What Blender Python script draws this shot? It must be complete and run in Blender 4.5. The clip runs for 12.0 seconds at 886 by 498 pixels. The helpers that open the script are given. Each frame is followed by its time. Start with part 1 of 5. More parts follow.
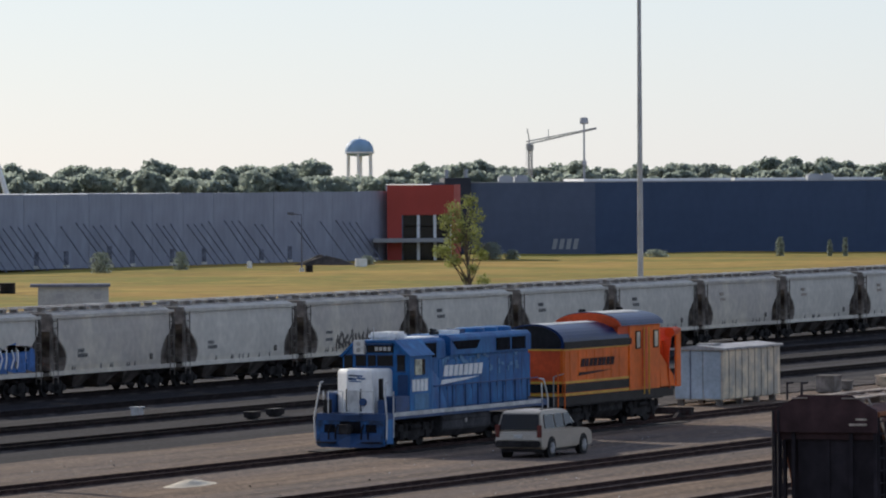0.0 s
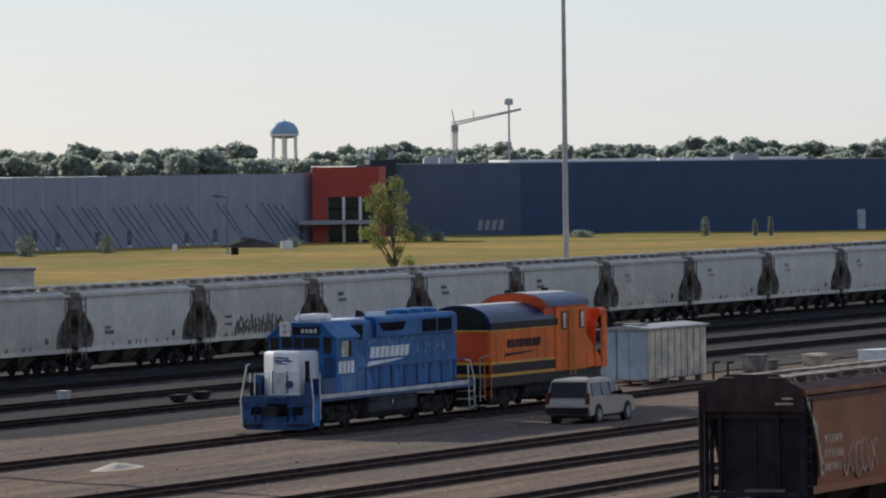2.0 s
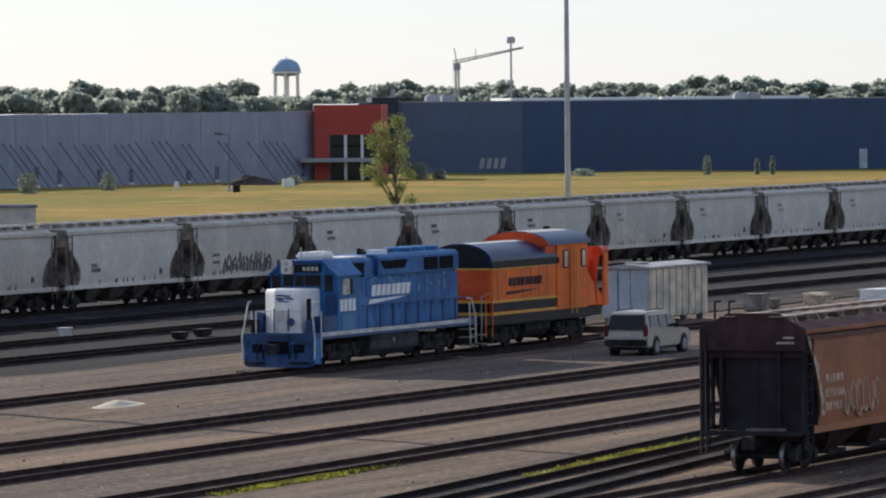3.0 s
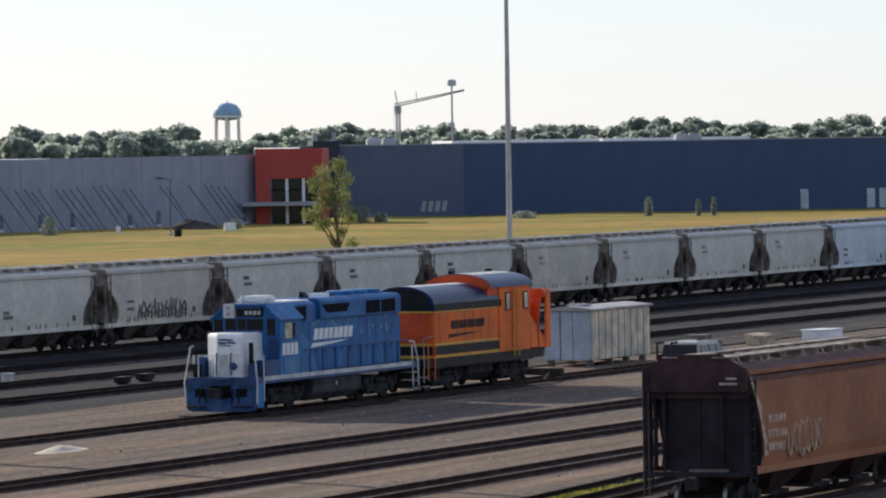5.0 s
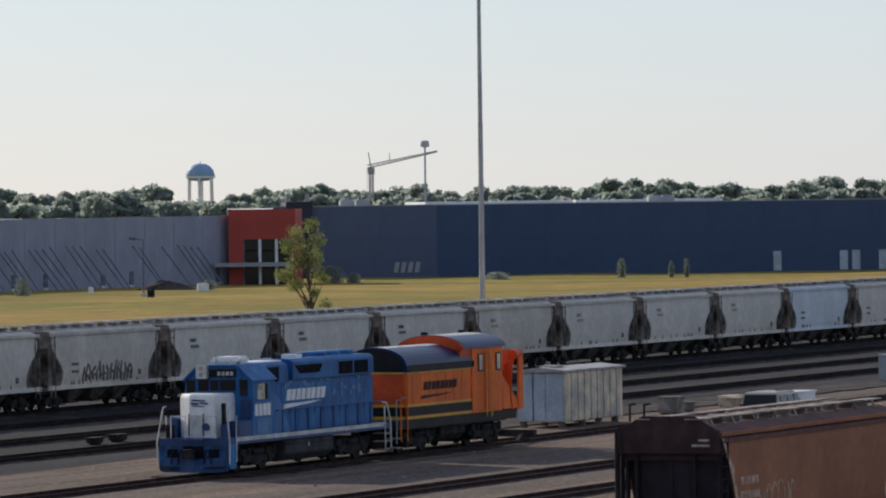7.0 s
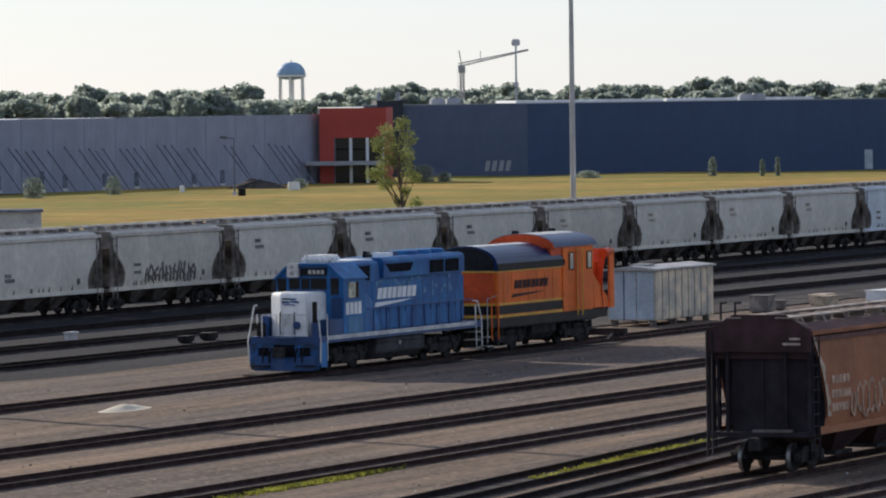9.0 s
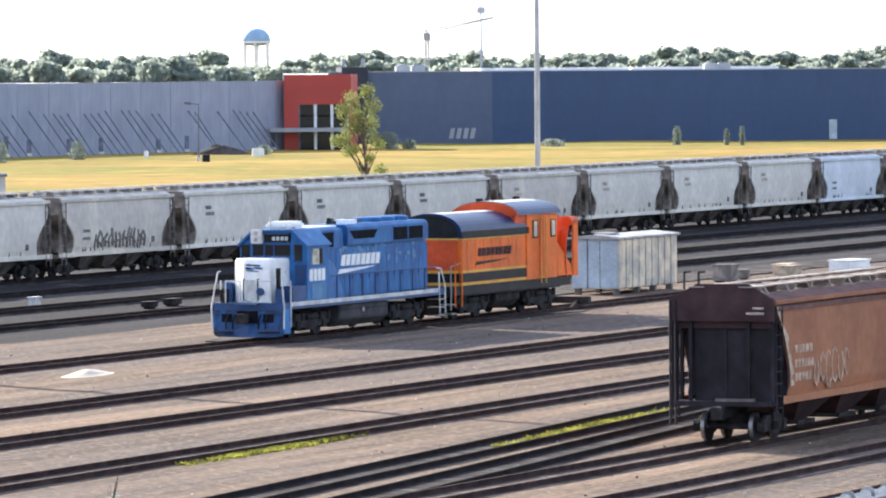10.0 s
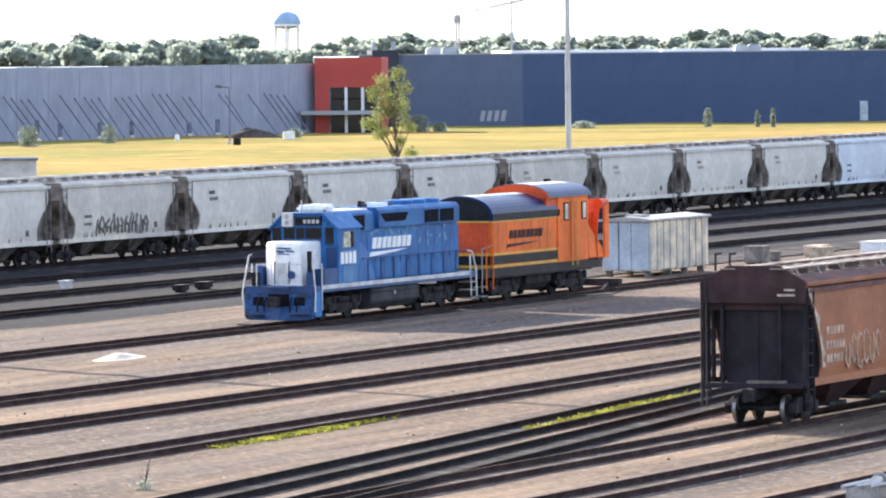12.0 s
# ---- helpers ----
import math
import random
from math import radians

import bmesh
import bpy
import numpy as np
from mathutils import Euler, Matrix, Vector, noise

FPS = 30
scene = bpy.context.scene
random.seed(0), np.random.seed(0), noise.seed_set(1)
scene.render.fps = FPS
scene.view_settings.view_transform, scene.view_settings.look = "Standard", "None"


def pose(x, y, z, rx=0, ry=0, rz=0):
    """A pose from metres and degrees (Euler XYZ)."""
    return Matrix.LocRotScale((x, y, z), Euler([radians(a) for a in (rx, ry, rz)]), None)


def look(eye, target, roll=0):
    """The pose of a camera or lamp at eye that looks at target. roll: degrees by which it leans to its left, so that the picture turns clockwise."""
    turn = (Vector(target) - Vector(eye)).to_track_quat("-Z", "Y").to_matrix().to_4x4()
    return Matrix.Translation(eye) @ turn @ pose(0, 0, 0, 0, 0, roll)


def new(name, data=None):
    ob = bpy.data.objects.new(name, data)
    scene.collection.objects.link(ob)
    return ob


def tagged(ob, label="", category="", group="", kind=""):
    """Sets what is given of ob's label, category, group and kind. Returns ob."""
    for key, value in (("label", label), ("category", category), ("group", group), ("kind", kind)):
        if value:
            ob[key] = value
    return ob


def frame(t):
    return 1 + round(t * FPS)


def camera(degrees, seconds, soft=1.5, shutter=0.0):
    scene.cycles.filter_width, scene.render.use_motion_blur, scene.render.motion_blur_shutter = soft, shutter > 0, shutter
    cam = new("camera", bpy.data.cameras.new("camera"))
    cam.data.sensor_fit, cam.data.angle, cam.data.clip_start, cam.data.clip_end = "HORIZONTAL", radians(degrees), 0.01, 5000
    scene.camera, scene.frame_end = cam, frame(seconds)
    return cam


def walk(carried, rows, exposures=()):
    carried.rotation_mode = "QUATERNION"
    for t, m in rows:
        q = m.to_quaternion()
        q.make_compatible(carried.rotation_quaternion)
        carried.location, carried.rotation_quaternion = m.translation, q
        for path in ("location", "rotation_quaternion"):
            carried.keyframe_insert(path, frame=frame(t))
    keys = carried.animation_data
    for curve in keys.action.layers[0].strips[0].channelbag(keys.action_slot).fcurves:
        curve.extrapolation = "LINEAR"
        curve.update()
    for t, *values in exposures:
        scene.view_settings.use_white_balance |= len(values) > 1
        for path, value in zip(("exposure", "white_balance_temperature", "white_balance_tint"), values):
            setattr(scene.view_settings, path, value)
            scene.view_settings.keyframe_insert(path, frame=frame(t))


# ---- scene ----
EYE = (0.0, 0.0, 11.2)
cam = camera(8.008, 12.0, soft=2.05)


def aim(az, tilt, lean):
    """The eye's pose from its bearing (from +x towards +y), tilt and lean in degrees."""
    a, b = radians(az), radians(tilt)
    way = Vector((math.cos(a) * math.cos(b), math.sin(a) * math.cos(b), math.sin(b)))
    return look(EYE, Vector(EYE) + way * 100, lean)


PATH = [
    (0.0, 22.607, -0.668, -0.373), (0.5, 23.004, -1.020, -0.956), (1.0, 22.764, -1.392, -0.948), (1.5, 21.993, -0.631, -0.798),
    (2.0, 21.935, -0.841, -0.712), (2.5, 21.959, -1.351, -0.807), (3.0, 21.956, -1.401, -0.543), (3.5, 21.691, -1.251, -0.212),
    (3.7, 21.535, -1.234, -0.233), (5.3, 21.443, -0.996, -0.936), (5.5, 21.574, -0.993, -0.752), (6.0, 21.814, -1.150, -0.429),
    (6.5, 21.065, -0.879, -0.230), (7.0, 21.172, -0.469, -0.768), (7.2, 21.478, -0.407, -0.799), (8.8, 21.851, -1.307, -0.725),
    (9.0, 22.007, -1.376, -0.791), (9.5, 22.114, -1.619, -0.340), (10.0, 21.683, -1.675, -0.427), (10.5, 21.955, -1.606, -0.209),
    (11.0, 21.892, -1.566, -0.433), (11.5, 22.062, -1.731, -0.670), (12.0, 21.966, -1.830, -0.593)]
walk(cam, [(t, aim(a, b, c)) for t, a, b, c in PATH],
     exposures=[(0, -0.08), (0.5, -0.25), (1.0, 0.04), (1.5, -0.04), (2.0, -0.22), (2.5, -0.12), (3.0, 0.08), (3.5, 0.17), (5.5, 0.03), (6.0, -0.08), (6.5, -0.08),
                (7.0, -0.22), (9.0, 0.02), (9.4, 0.02), (9.6, 0.45), (10.0, 1.45), (10.5, 1.62), (12.0, 1.6)])

# ---- light: a low sun ahead and to the left, under a pale summer sky ----
SUN_AZ, SUN_UP = 57.0, 23.0
world = bpy.data.worlds.new("sky")
scene.world = world
world.use_nodes = True
wn = world.node_tree.nodes
sky = wn.new("ShaderNodeTexSky")
sky.sky_type, sky.sun_disc = "NISHITA", False
sky.sun_elevation, sky.sun_rotation = radians(SUN_UP), radians(90 - SUN_AZ)
sky.air_density, sky.dust_density, sky.ozone_density = 0.8, 0.25, 2.5
wn["Background"].inputs["Strength"].default_value = 0.15
haze = wn.new("ShaderNodeMix")
haze.data_type = "RGBA"
haze.inputs[7].default_value = (3.85, 4.2, 5.2, 1)
up, thin = wn.new("ShaderNodeSeparateXYZ"), wn.new("ShaderNodeMapRange")
thin.inputs["To Min"].default_value, thin.inputs["To Max"].default_value = 0.68, 0.27
world.node_tree.links.new(wn.new("ShaderNodeTexCoord").outputs["Generated"], up.inputs[0])
world.node_tree.links.new(up.outputs["Z"], thin.inputs["Value"])
world.node_tree.links.new(thin.outputs[0], haze.inputs[0])
world.node_tree.links.new(sky.outputs[0], haze.inputs[6])
world.node_tree.links.new(haze.outputs[2], wn["Background"].inputs["Color"])
sun = new("sun", bpy.data.lights.new("sun", "SUN"))
sun.data.energy, sun.data.angle, sun.data.color = 4.6, radians(0.5), (1.0, 0.90, 0.76)
a, b = radians(SUN_AZ), radians(SUN_UP)
sun.matrix_basis = look((math.cos(a) * math.cos(b) * 900, math.sin(a) * math.cos(b) * 900, math.sin(b) * 900), (0, 0, 0))


# ---- materials ----
def mat(name, colour, rough=0.7, metal=0.0, var=0.18, scale=0.5, fine=6.0, bump=0.15, tint=None, island=0.0, glow=0.0, sheen=0.5, stretch=(1, 1, 1), spread=(0.40, 0.62)):
    """A surface with stains at one scale and grain at a finer one, in metres."""
    m = bpy.data.materials.new(name)
    m.use_nodes = True
    nt = m.node_tree
    n, ln = nt.nodes, nt.links
    p = n["Principled BSDF"]
    p.inputs["Roughness"].default_value, p.inputs["Metallic"].default_value = rough, metal
    p.inputs["Specular IOR Level"].default_value = sheen
    tc = n.new("ShaderNodeTexCoord")
    mp = n.new("ShaderNodeMapping")
    mp.inputs["Scale"].default_value = stretch
    ln.new(tc.outputs["Object"], mp.inputs["Vector"])
    big, small = n.new("ShaderNodeTexNoise"), n.new("ShaderNodeTexNoise")
    for t, sc, det in ((big, scale, 5), (small, fine, 3)):
        t.inputs["Scale"].default_value, t.inputs["Detail"].default_value = sc, det
        ln.new(mp.outputs[0], t.inputs["Vector"])
    dark = tint or tuple(c * (1 - 2.2 * var) for c in colour)
    ramp = n.new("ShaderNodeValToRGB")
    ramp.color_ramp.elements[0].position, ramp.color_ramp.elements[1].position = spread
    ramp.color_ramp.elements[0].color = (*dark, 1)
    ramp.color_ramp.elements[1].color = (*colour, 1)
    ln.new(big.outputs["Fac"], ramp.inputs["Fac"])
    hsv = n.new("ShaderNodeHueSaturation")
    ln.new(ramp.outputs["Color"], hsv.inputs["Color"])
    mr = n.new("ShaderNodeMapRange")
    mr.inputs["From Min"].default_value, mr.inputs["From Max"].default_value = 0.3, 0.7
    mr.inputs["To Min"].default_value, mr.inputs["To Max"].default_value = 1 - var, 1 + var
    ln.new(small.outputs["Fac"], mr.inputs["Value"])
    value = mr.outputs["Result"]
    if island:
        geo, more = n.new("ShaderNodeNewGeometry"), n.new("ShaderNodeMath")
        info, both = n.new("ShaderNodeObjectInfo"), n.new("ShaderNodeMath")
        both.operation = "ADD"
        ln.new(geo.outputs["Random Per Island"], both.inputs[0])
        ln.new(info.outputs["Random"], both.inputs[1])
        more.operation = "MULTIPLY_ADD"
        ln.new(both.outputs[0], more.inputs[0])
        more.inputs[1].default_value, more.inputs[2].default_value = island, 1 - island
        mul = n.new("ShaderNodeMath")
        mul.operation = "MULTIPLY"
        ln.new(value, mul.inputs[0])
        ln.new(more.outputs[0], mul.inputs[1])
        value = mul.outputs[0]
    ln.new(value, hsv.inputs["Value"])
    ln.new(hsv.outputs["Color"], p.inputs["Base Color"])
    if glow:
        tr, mx = n.new("ShaderNodeBsdfTranslucent"), n.new("ShaderNodeMixShader")
        mx.inputs[0].default_value = glow
        ln.new(hsv.outputs["Color"], tr.inputs["Color"])
        ln.new(p.outputs[0], mx.inputs[1])
        ln.new(tr.outputs[0], mx.inputs[2])
        ln.new(mx.outputs[0], n["Material Output"].inputs["Surface"])
    if bump:
        bp = n.new("ShaderNodeBump")
        bp.inputs["Strength"].default_value, bp.inputs["Distance"].default_value = bump, 0.03
        ln.new(small.outputs["Fac"], bp.inputs["Height"])
        ln.new(bp.outputs[0], p.inputs["Normal"])
    return m


def gravel(name, tan, grey, dark, speck=0.65):
    """Gravel: long swept bands, patches, and stones that show as specks."""
    m = mat(name, tan, 0.95, sheen=0.05, var=0.16, scale=0.45, fine=2.2, bump=0.7, tint=dark, stretch=(0.07, 1, 1), spread=(0.30, 0.62))
    n, ln = m.node_tree.nodes, m.node_tree.links
    p, hsv = n["Principled BSDF"], n["Hue/Saturation/Value"] if "Hue/Saturation/Value" in n else n["Hue Saturation Value"]
    tc = n.new("ShaderNodeTexCoord")
    out = hsv.outputs["Color"]
    for sc, st, lo, hi, colour, blend in ((0.10, (0.10, 1.6, 1), 0.44, 0.58, grey, "MIX"), (1.3, (0.035, 0.8, 1), 0.45, 0.60, tuple(c * 0.75 for c in dark), "MIX"), (6.0, (1.2, 0.6, 1), 0.50, 0.62, tuple(c * 0.35 for c in dark), "MIX"), (7.0, (1.1, 0.6, 1.2), 0.54, 0.66, tuple(min(1, c * 1.9) for c in tan), "MIX")):
        mp, t, r, mx = n.new("ShaderNodeMapping"), n.new("ShaderNodeTexNoise"), n.new("ShaderNodeMapRange"), n.new("ShaderNodeMix")
        mp.inputs["Scale"].default_value = st
        mp.inputs["Location"].default_value = (sc * 3, sc, 0)
        t.inputs["Scale"].default_value, t.inputs["Detail"].default_value = sc, 4
        r.inputs["From Min"].default_value, r.inputs["From Max"].default_value = lo, hi
        r.inputs["To Max"].default_value = 0.85 if sc < 1 else (speck if sc > 2 else 0.6)
        mx.data_type = "RGBA"
        ln.new(tc.outputs["Object"], mp.inputs["Vector"])
        ln.new(mp.outputs[0], t.inputs["Vector"])
        ln.new(t.outputs["Fac"], r.inputs["Value"])
        ln.new(r.outputs["Result"], mx.inputs[0])
        ln.new(out, mx.inputs[6])
        mx.inputs[7].default_value = (*colour, 1)
        out = mx.outputs[2]
    ln.new(out, p.inputs["Base Color"])
    return m


def grass(name, gold, ochre, green):
    """Dry meadow: drifts of gold and ochre with greener patches, and a fine mottle."""
    m = mat(name, gold, 0.95, sheen=0.05, var=0.10, scale=1.0, fine=0.35, bump=0.5, tint=ochre, stretch=(0.045, 0.016, 1), spread=(0.38, 0.60))
    n, ln = m.node_tree.nodes, m.node_tree.links
    p, out, tc = n["Principled BSDF"], n["Principled BSDF"].inputs["Base Color"].links[0].from_socket, n.new("ShaderNodeTexCoord")
    for seed, st, lo, hi, most, colour in ((3.0, (0.022, 0.011, 1), 0.45, 0.58, 0.85, green), (8.0, (0.11, 0.03, 1), 0.52, 0.66, 0.55, tuple(0.7 * c for c in ochre)), (5.0, (0.16, 0.09, 1), 0.56, 0.68, 0.5, tuple(1.3 * c for c in gold)), (2.0, (0.13, 0.30, 1), 0.50, 0.66, 0.6, tuple(0.70 * c for c in ochre)), (7.0, (0.2, 0.55, 1), 0.54, 0.68, 0.5, tuple(1.25 * c for c in gold)), (4.0, (0.05, 0.12, 1), 0.52, 0.64, 0.55, green)):
        mp, t, r, mx = n.new("ShaderNodeMapping"), n.new("ShaderNodeTexNoise"), n.new("ShaderNodeMapRange"), n.new("ShaderNodeMix")
        mp.inputs["Scale"].default_value, mp.inputs["Location"].default_value = st, (seed, seed * 2, 0)
        t.inputs["Scale"].default_value, t.inputs["Detail"].default_value = 1.0, 4
        r.inputs["From Min"].default_value, r.inputs["From Max"].default_value, r.inputs["To Max"].default_value = lo, hi, most
        mx.data_type, mx.inputs[7].default_value = "RGBA", (*colour, 1)
        ln.new(tc.outputs["Object"], mp.inputs["Vector"])
        ln.new(mp.outputs[0], t.inputs["Vector"])
        ln.new(t.outputs["Fac"], r.inputs["Value"])
        ln.new(r.outputs["Result"], mx.inputs[0])
        ln.new(out, mx.inputs[6])
        out = mx.outputs[2]
    ln.new(out, p.inputs["Base Color"])
    return m


M_GRAVEL = gravel("pale_ballast", (0.262, 0.184, 0.130), (0.128, 0.109, 0.102), (0.108, 0.083, 0.067), 0.45)
M_CINDER = gravel("dark_cinder", (0.058, 0.055, 0.060), (0.022, 0.021, 0.025), (0.022, 0.021, 0.023), 0.5)
M_BED = mat("oily_track_bed", (0.225, 0.18, 0.155), 0.95, sheen=0.05, var=0.25, scale=0.7, fine=5.0, bump=0.6)
# near-black ballast: carries the shade beneath the locomotives in its colour
M_UNDERSHADE = mat("shade_dark_ballast", (0.055, 0.048, 0.045), 0.9, sheen=0.1, var=0.3, scale=0.7, fine=5.0, bump=0.6)
M_TIE = mat("creosoted_tie", (0.17, 0.125, 0.105), 0.9, sheen=0.05, var=0.2, scale=1.0, fine=8, bump=0.4, island=0.3)
M_RAIL_SOOT = mat("sooty_rail", (0.026, 0.020, 0.020), 0.9, sheen=0.1, var=0.2, scale=1.5)
M_BED_SOOT = mat("sooty_track_bed", (0.10, 0.088, 0.085), 0.95, sheen=0.05, var=0.3, scale=0.7, fine=5.0, bump=0.6)
M_TIE_SOOT = mat("sooty_tie", (0.065, 0.052, 0.050), 0.9, sheen=0.05, var=0.2, scale=1.0, fine=8, bump=0.4, island=0.3)
M_RAIL = mat("rusted_rail", (0.060, 0.037, 0.034), 0.9, 0.0, sheen=0.1, var=0.2, scale=1.5)
M_GRASS = grass("dry_grass", (0.395, 0.268, 0.074), (0.300, 0.190, 0.052), (0.190, 0.190, 0.045))
M_WEED = mat("green_weeds", (0.36, 0.36, 0.065), 0.9, var=0.25, scale=1.0, fine=4, glow=0.5)
M_BLUE = mat("faded_blue_paint", (0.022, 0.155, 0.37), 0.5, sheen=0.25, var=0.24, scale=0.9, fine=3.5, bump=0.04, stretch=(1, 1, 0.45), tint=(0.014, 0.095, 0.27))
M_BLUE_PALE = mat("repainted_pale_blue", (0.085, 0.245, 0.44), 0.55, var=0.15, scale=1.2, bump=0.04)
M_BLUE_DEEP = mat("deep_blue_paint", (0.012, 0.062, 0.19), 0.5, var=0.15, scale=0.8, bump=0.04)
M_BLUE_MID = mat("grimy_blue_paint", (0.02, 0.10, 0.27), 0.6, sheen=0.3, var=0.2, scale=2.0, fine=6, bump=0.1, tint=(0.016, 0.035, 0.075))
M_WHITE = mat("white_paint", (0.86, 0.86, 0.84), 0.45, var=0.07, scale=0.8, bump=0.03)
M_SOFTWHITE = mat("dull_white_paint", (0.6, 0.6, 0.58), 0.6, var=0.12, scale=1.5, bump=0.03)
M_ORANGE = mat("orange_paint", (0.84, 0.165, 0.014), 0.5, sheen=0.25, var=0.10, scale=0.5, fine=3, bump=0.04)
# redder, darker copy of the orange: the front face's shade in colour
M_REDOR = mat("shaded_orange_paint", (0.66, 0.085, 0.02), 0.5, sheen=0.25, var=0.12, scale=0.8, bump=0.04)
M_YELLOW = mat("yellow_stripe_paint", (0.75, 0.42, 0.04), 0.5, var=0.1, scale=1, bump=0.02)
M_BLACK = mat("black_enamel", (0.018, 0.017, 0.018), 0.5, sheen=0.15, var=0.2, scale=0.8, bump=0.05)
M_ROOF = mat("glossy_dark_roof", (0.012, 0.032, 0.11), 0.3, 0.0, sheen=0.16, var=0.15, scale=0.6, bump=0.03)
M_DUSTY = mat("dusty_grey_steel", (0.068, 0.066, 0.070), 0.85, sheen=0.2, var=0.25, scale=1.2, fine=5, bump=0.2)
M_GRIME = mat("greasy_running_gear", (0.038, 0.035, 0.035), 0.85, 0.0, sheen=0.2, var=0.3, scale=1.5, fine=6, bump=0.3)
M_STEEL = mat("worn_steel", (0.35, 0.34, 0.33), 0.45, 0.7, var=0.15, scale=2)
M_GALV = mat("galvanised_steel", (0.42, 0.43, 0.45), 0.45, 0.5, var=0.1, scale=0.6, bump=0.03)
M_GRILLE = mat("black_grille", (0.012, 0.013, 0.018), 0.9, sheen=0.1, var=0.2, scale=2, bump=0.2)
M_GLASS = mat("dark_window_glass", (0.012, 0.014, 0.018), 0.1, sheen=0.3, var=0.1, scale=1, bump=0.0)
M_CAR = mat("grey_hopper_paint", (0.66, 0.61, 0.525), 0.6, var=0.10, scale=0.35, fine=2.0, bump=0.04, tint=(0.56, 0.52, 0.45), island=0.1)
M_CAR_WHITE = mat("pale_hopper_paint", (0.62, 0.66, 0.70), 0.6, var=0.08, scale=0.4, fine=2.0, bump=0.04)
M_CAR_TAN = mat("dusty_hopper_paint", (0.63, 0.565, 0.46), 0.6, var=0.12, scale=0.4, fine=2.0, bump=0.04, tint=(0.48, 0.43, 0.37))
M_CARTOP = mat("dusty_roof", (0.46, 0.45, 0.43), 0.65, var=0.2, scale=0.9, fine=3.0, bump=0.1, tint=(0.22, 0.20, 0.19))
M_CAREND = mat("grey_brown_steel", (0.29, 0.255, 0.225), 0.8, sheen=0.1, var=0.25, scale=1.0, fine=3.0, bump=0.1)
# brownish bay colour, darkened for the shade below the car body
M_BAY_SHADE = mat("shaded_hopper_bay", (0.15, 0.13, 0.118), 0.85, sheen=0.1, var=0.25, scale=1.0, fine=3.0, bump=0.1)
M_BROWN = mat("rust_brown_paint", (0.385, 0.158, 0.076), 0.65, sheen=0.2, var=0.12, scale=0.35, fine=2.5, bump=0.05, tint=(0.28, 0.11, 0.054))
M_BROWN_TOP = mat("dusty_brown_roof", (0.36, 0.31, 0.27), 0.8, sheen=0.2, var=0.2, scale=1.2, fine=4.0, bump=0.1, tint=(0.16, 0.12, 0.10))
# brown car's end colours, far darker than its sides
M_BROWN_END = mat("blackish_brown", (0.058, 0.031, 0.033), 0.75, sheen=0.2, var=0.2, scale=0.8, fine=3.0, bump=0.1)
M_BROWN_DARK = mat("blackish_grey", (0.034, 0.029, 0.035), 0.8, sheen=0.15, var=0.2, scale=0.8, fine=3.0, bump=0.1)
M_BROWN_SLOPE = mat("dull_brown_roof", (0.17, 0.085, 0.07), 0.8, sheen=0.2, var=0.2, scale=0.9, fine=3.0, bump=0.1, tint=(0.12, 0.065, 0.058))
M_RUST = mat("pale_rust", (0.56, 0.43, 0.31), 0.85, var=0.2, scale=2.0, bump=0.1)
M_CHALK = mat("chalky_stencil", (0.46, 0.39, 0.32), 0.8, var=0.15, scale=3.0, bump=0.0)
M_CHALK_TAN = mat("tan_stencil", (0.54, 0.36, 0.25), 0.8, var=0.15, scale=3.0, bump=0.0)
M_STENCIL = mat("dark_stencil", (0.16, 0.155, 0.15), 0.8, var=0.15, scale=3.0, bump=0.0)
M_SPRAY = mat("dark_spray_paint", (0.15, 0.132, 0.115), 0.7, var=0.15, scale=3.0, bump=0.0)
M_SPRAY_BLUE = mat("blue_spray_paint", (0.03, 0.14, 0.42), 0.6, var=0.15, scale=3.0, bump=0.0)
M_BOX_BLUE = mat("pale_blue_panel", (0.42, 0.49, 0.545), 0.6, var=0.1, scale=1.0, bump=0.05)
M_BOX = mat("cream_panel", (0.74, 0.61, 0.43), 0.6, var=0.1, scale=1.0, bump=0.05, tint=(0.42, 0.38, 0.31))
M_BOXROOF = mat("patchy_pale_roof", (0.42, 0.41, 0.41), 0.6, var=0.2, scale=0.8, bump=0.1, tint=(0.30, 0.29, 0.28))
M_CONC = mat("grey_tilt_up_concrete", (0.315, 0.342, 0.425), 0.9, sheen=0.1, var=0.07, scale=0.15, fine=1.2, bump=0.1, island=0.06, stretch=(1, 1, 0.3))
M_NAVY = mat("navy_wall_paint", (0.066, 0.097, 0.172), 0.9, sheen=0.1, var=0.05, scale=0.08, fine=0.8, bump=0.05, island=0.05)
M_NAVY_PALE = mat("slate_wall_paint", (0.105, 0.130, 0.198), 0.9, sheen=0.1, var=0.05, scale=0.08, fine=0.8, bump=0.05, island=0.05)
M_NAVY_DARK = mat("dark_parapet_paint", (0.03, 0.034, 0.055), 0.8, var=0.1, scale=0.3)
M_RED = mat("red_wall_paint", (0.42, 0.055, 0.04), 0.7, var=0.06, scale=0.2, bump=0.03)
M_ROOFWHITE = mat("white_roof_membrane", (0.68, 0.69, 0.70), 0.7, var=0.08, scale=0.2)
M_BRACE = mat("dark_steel_brace", (0.165, 0.18, 0.235), 0.7, sheen=0.1, var=0.2, scale=1)
M_DIRT = mat("dark_soil", (0.075, 0.062, 0.055), 0.95, var=0.3, scale=0.4, fine=3)
M_LIME = mat("pale_lime_heap", (0.70, 0.61, 0.47), 0.95, var=0.1, scale=1.0, fine=6, bump=0.4)
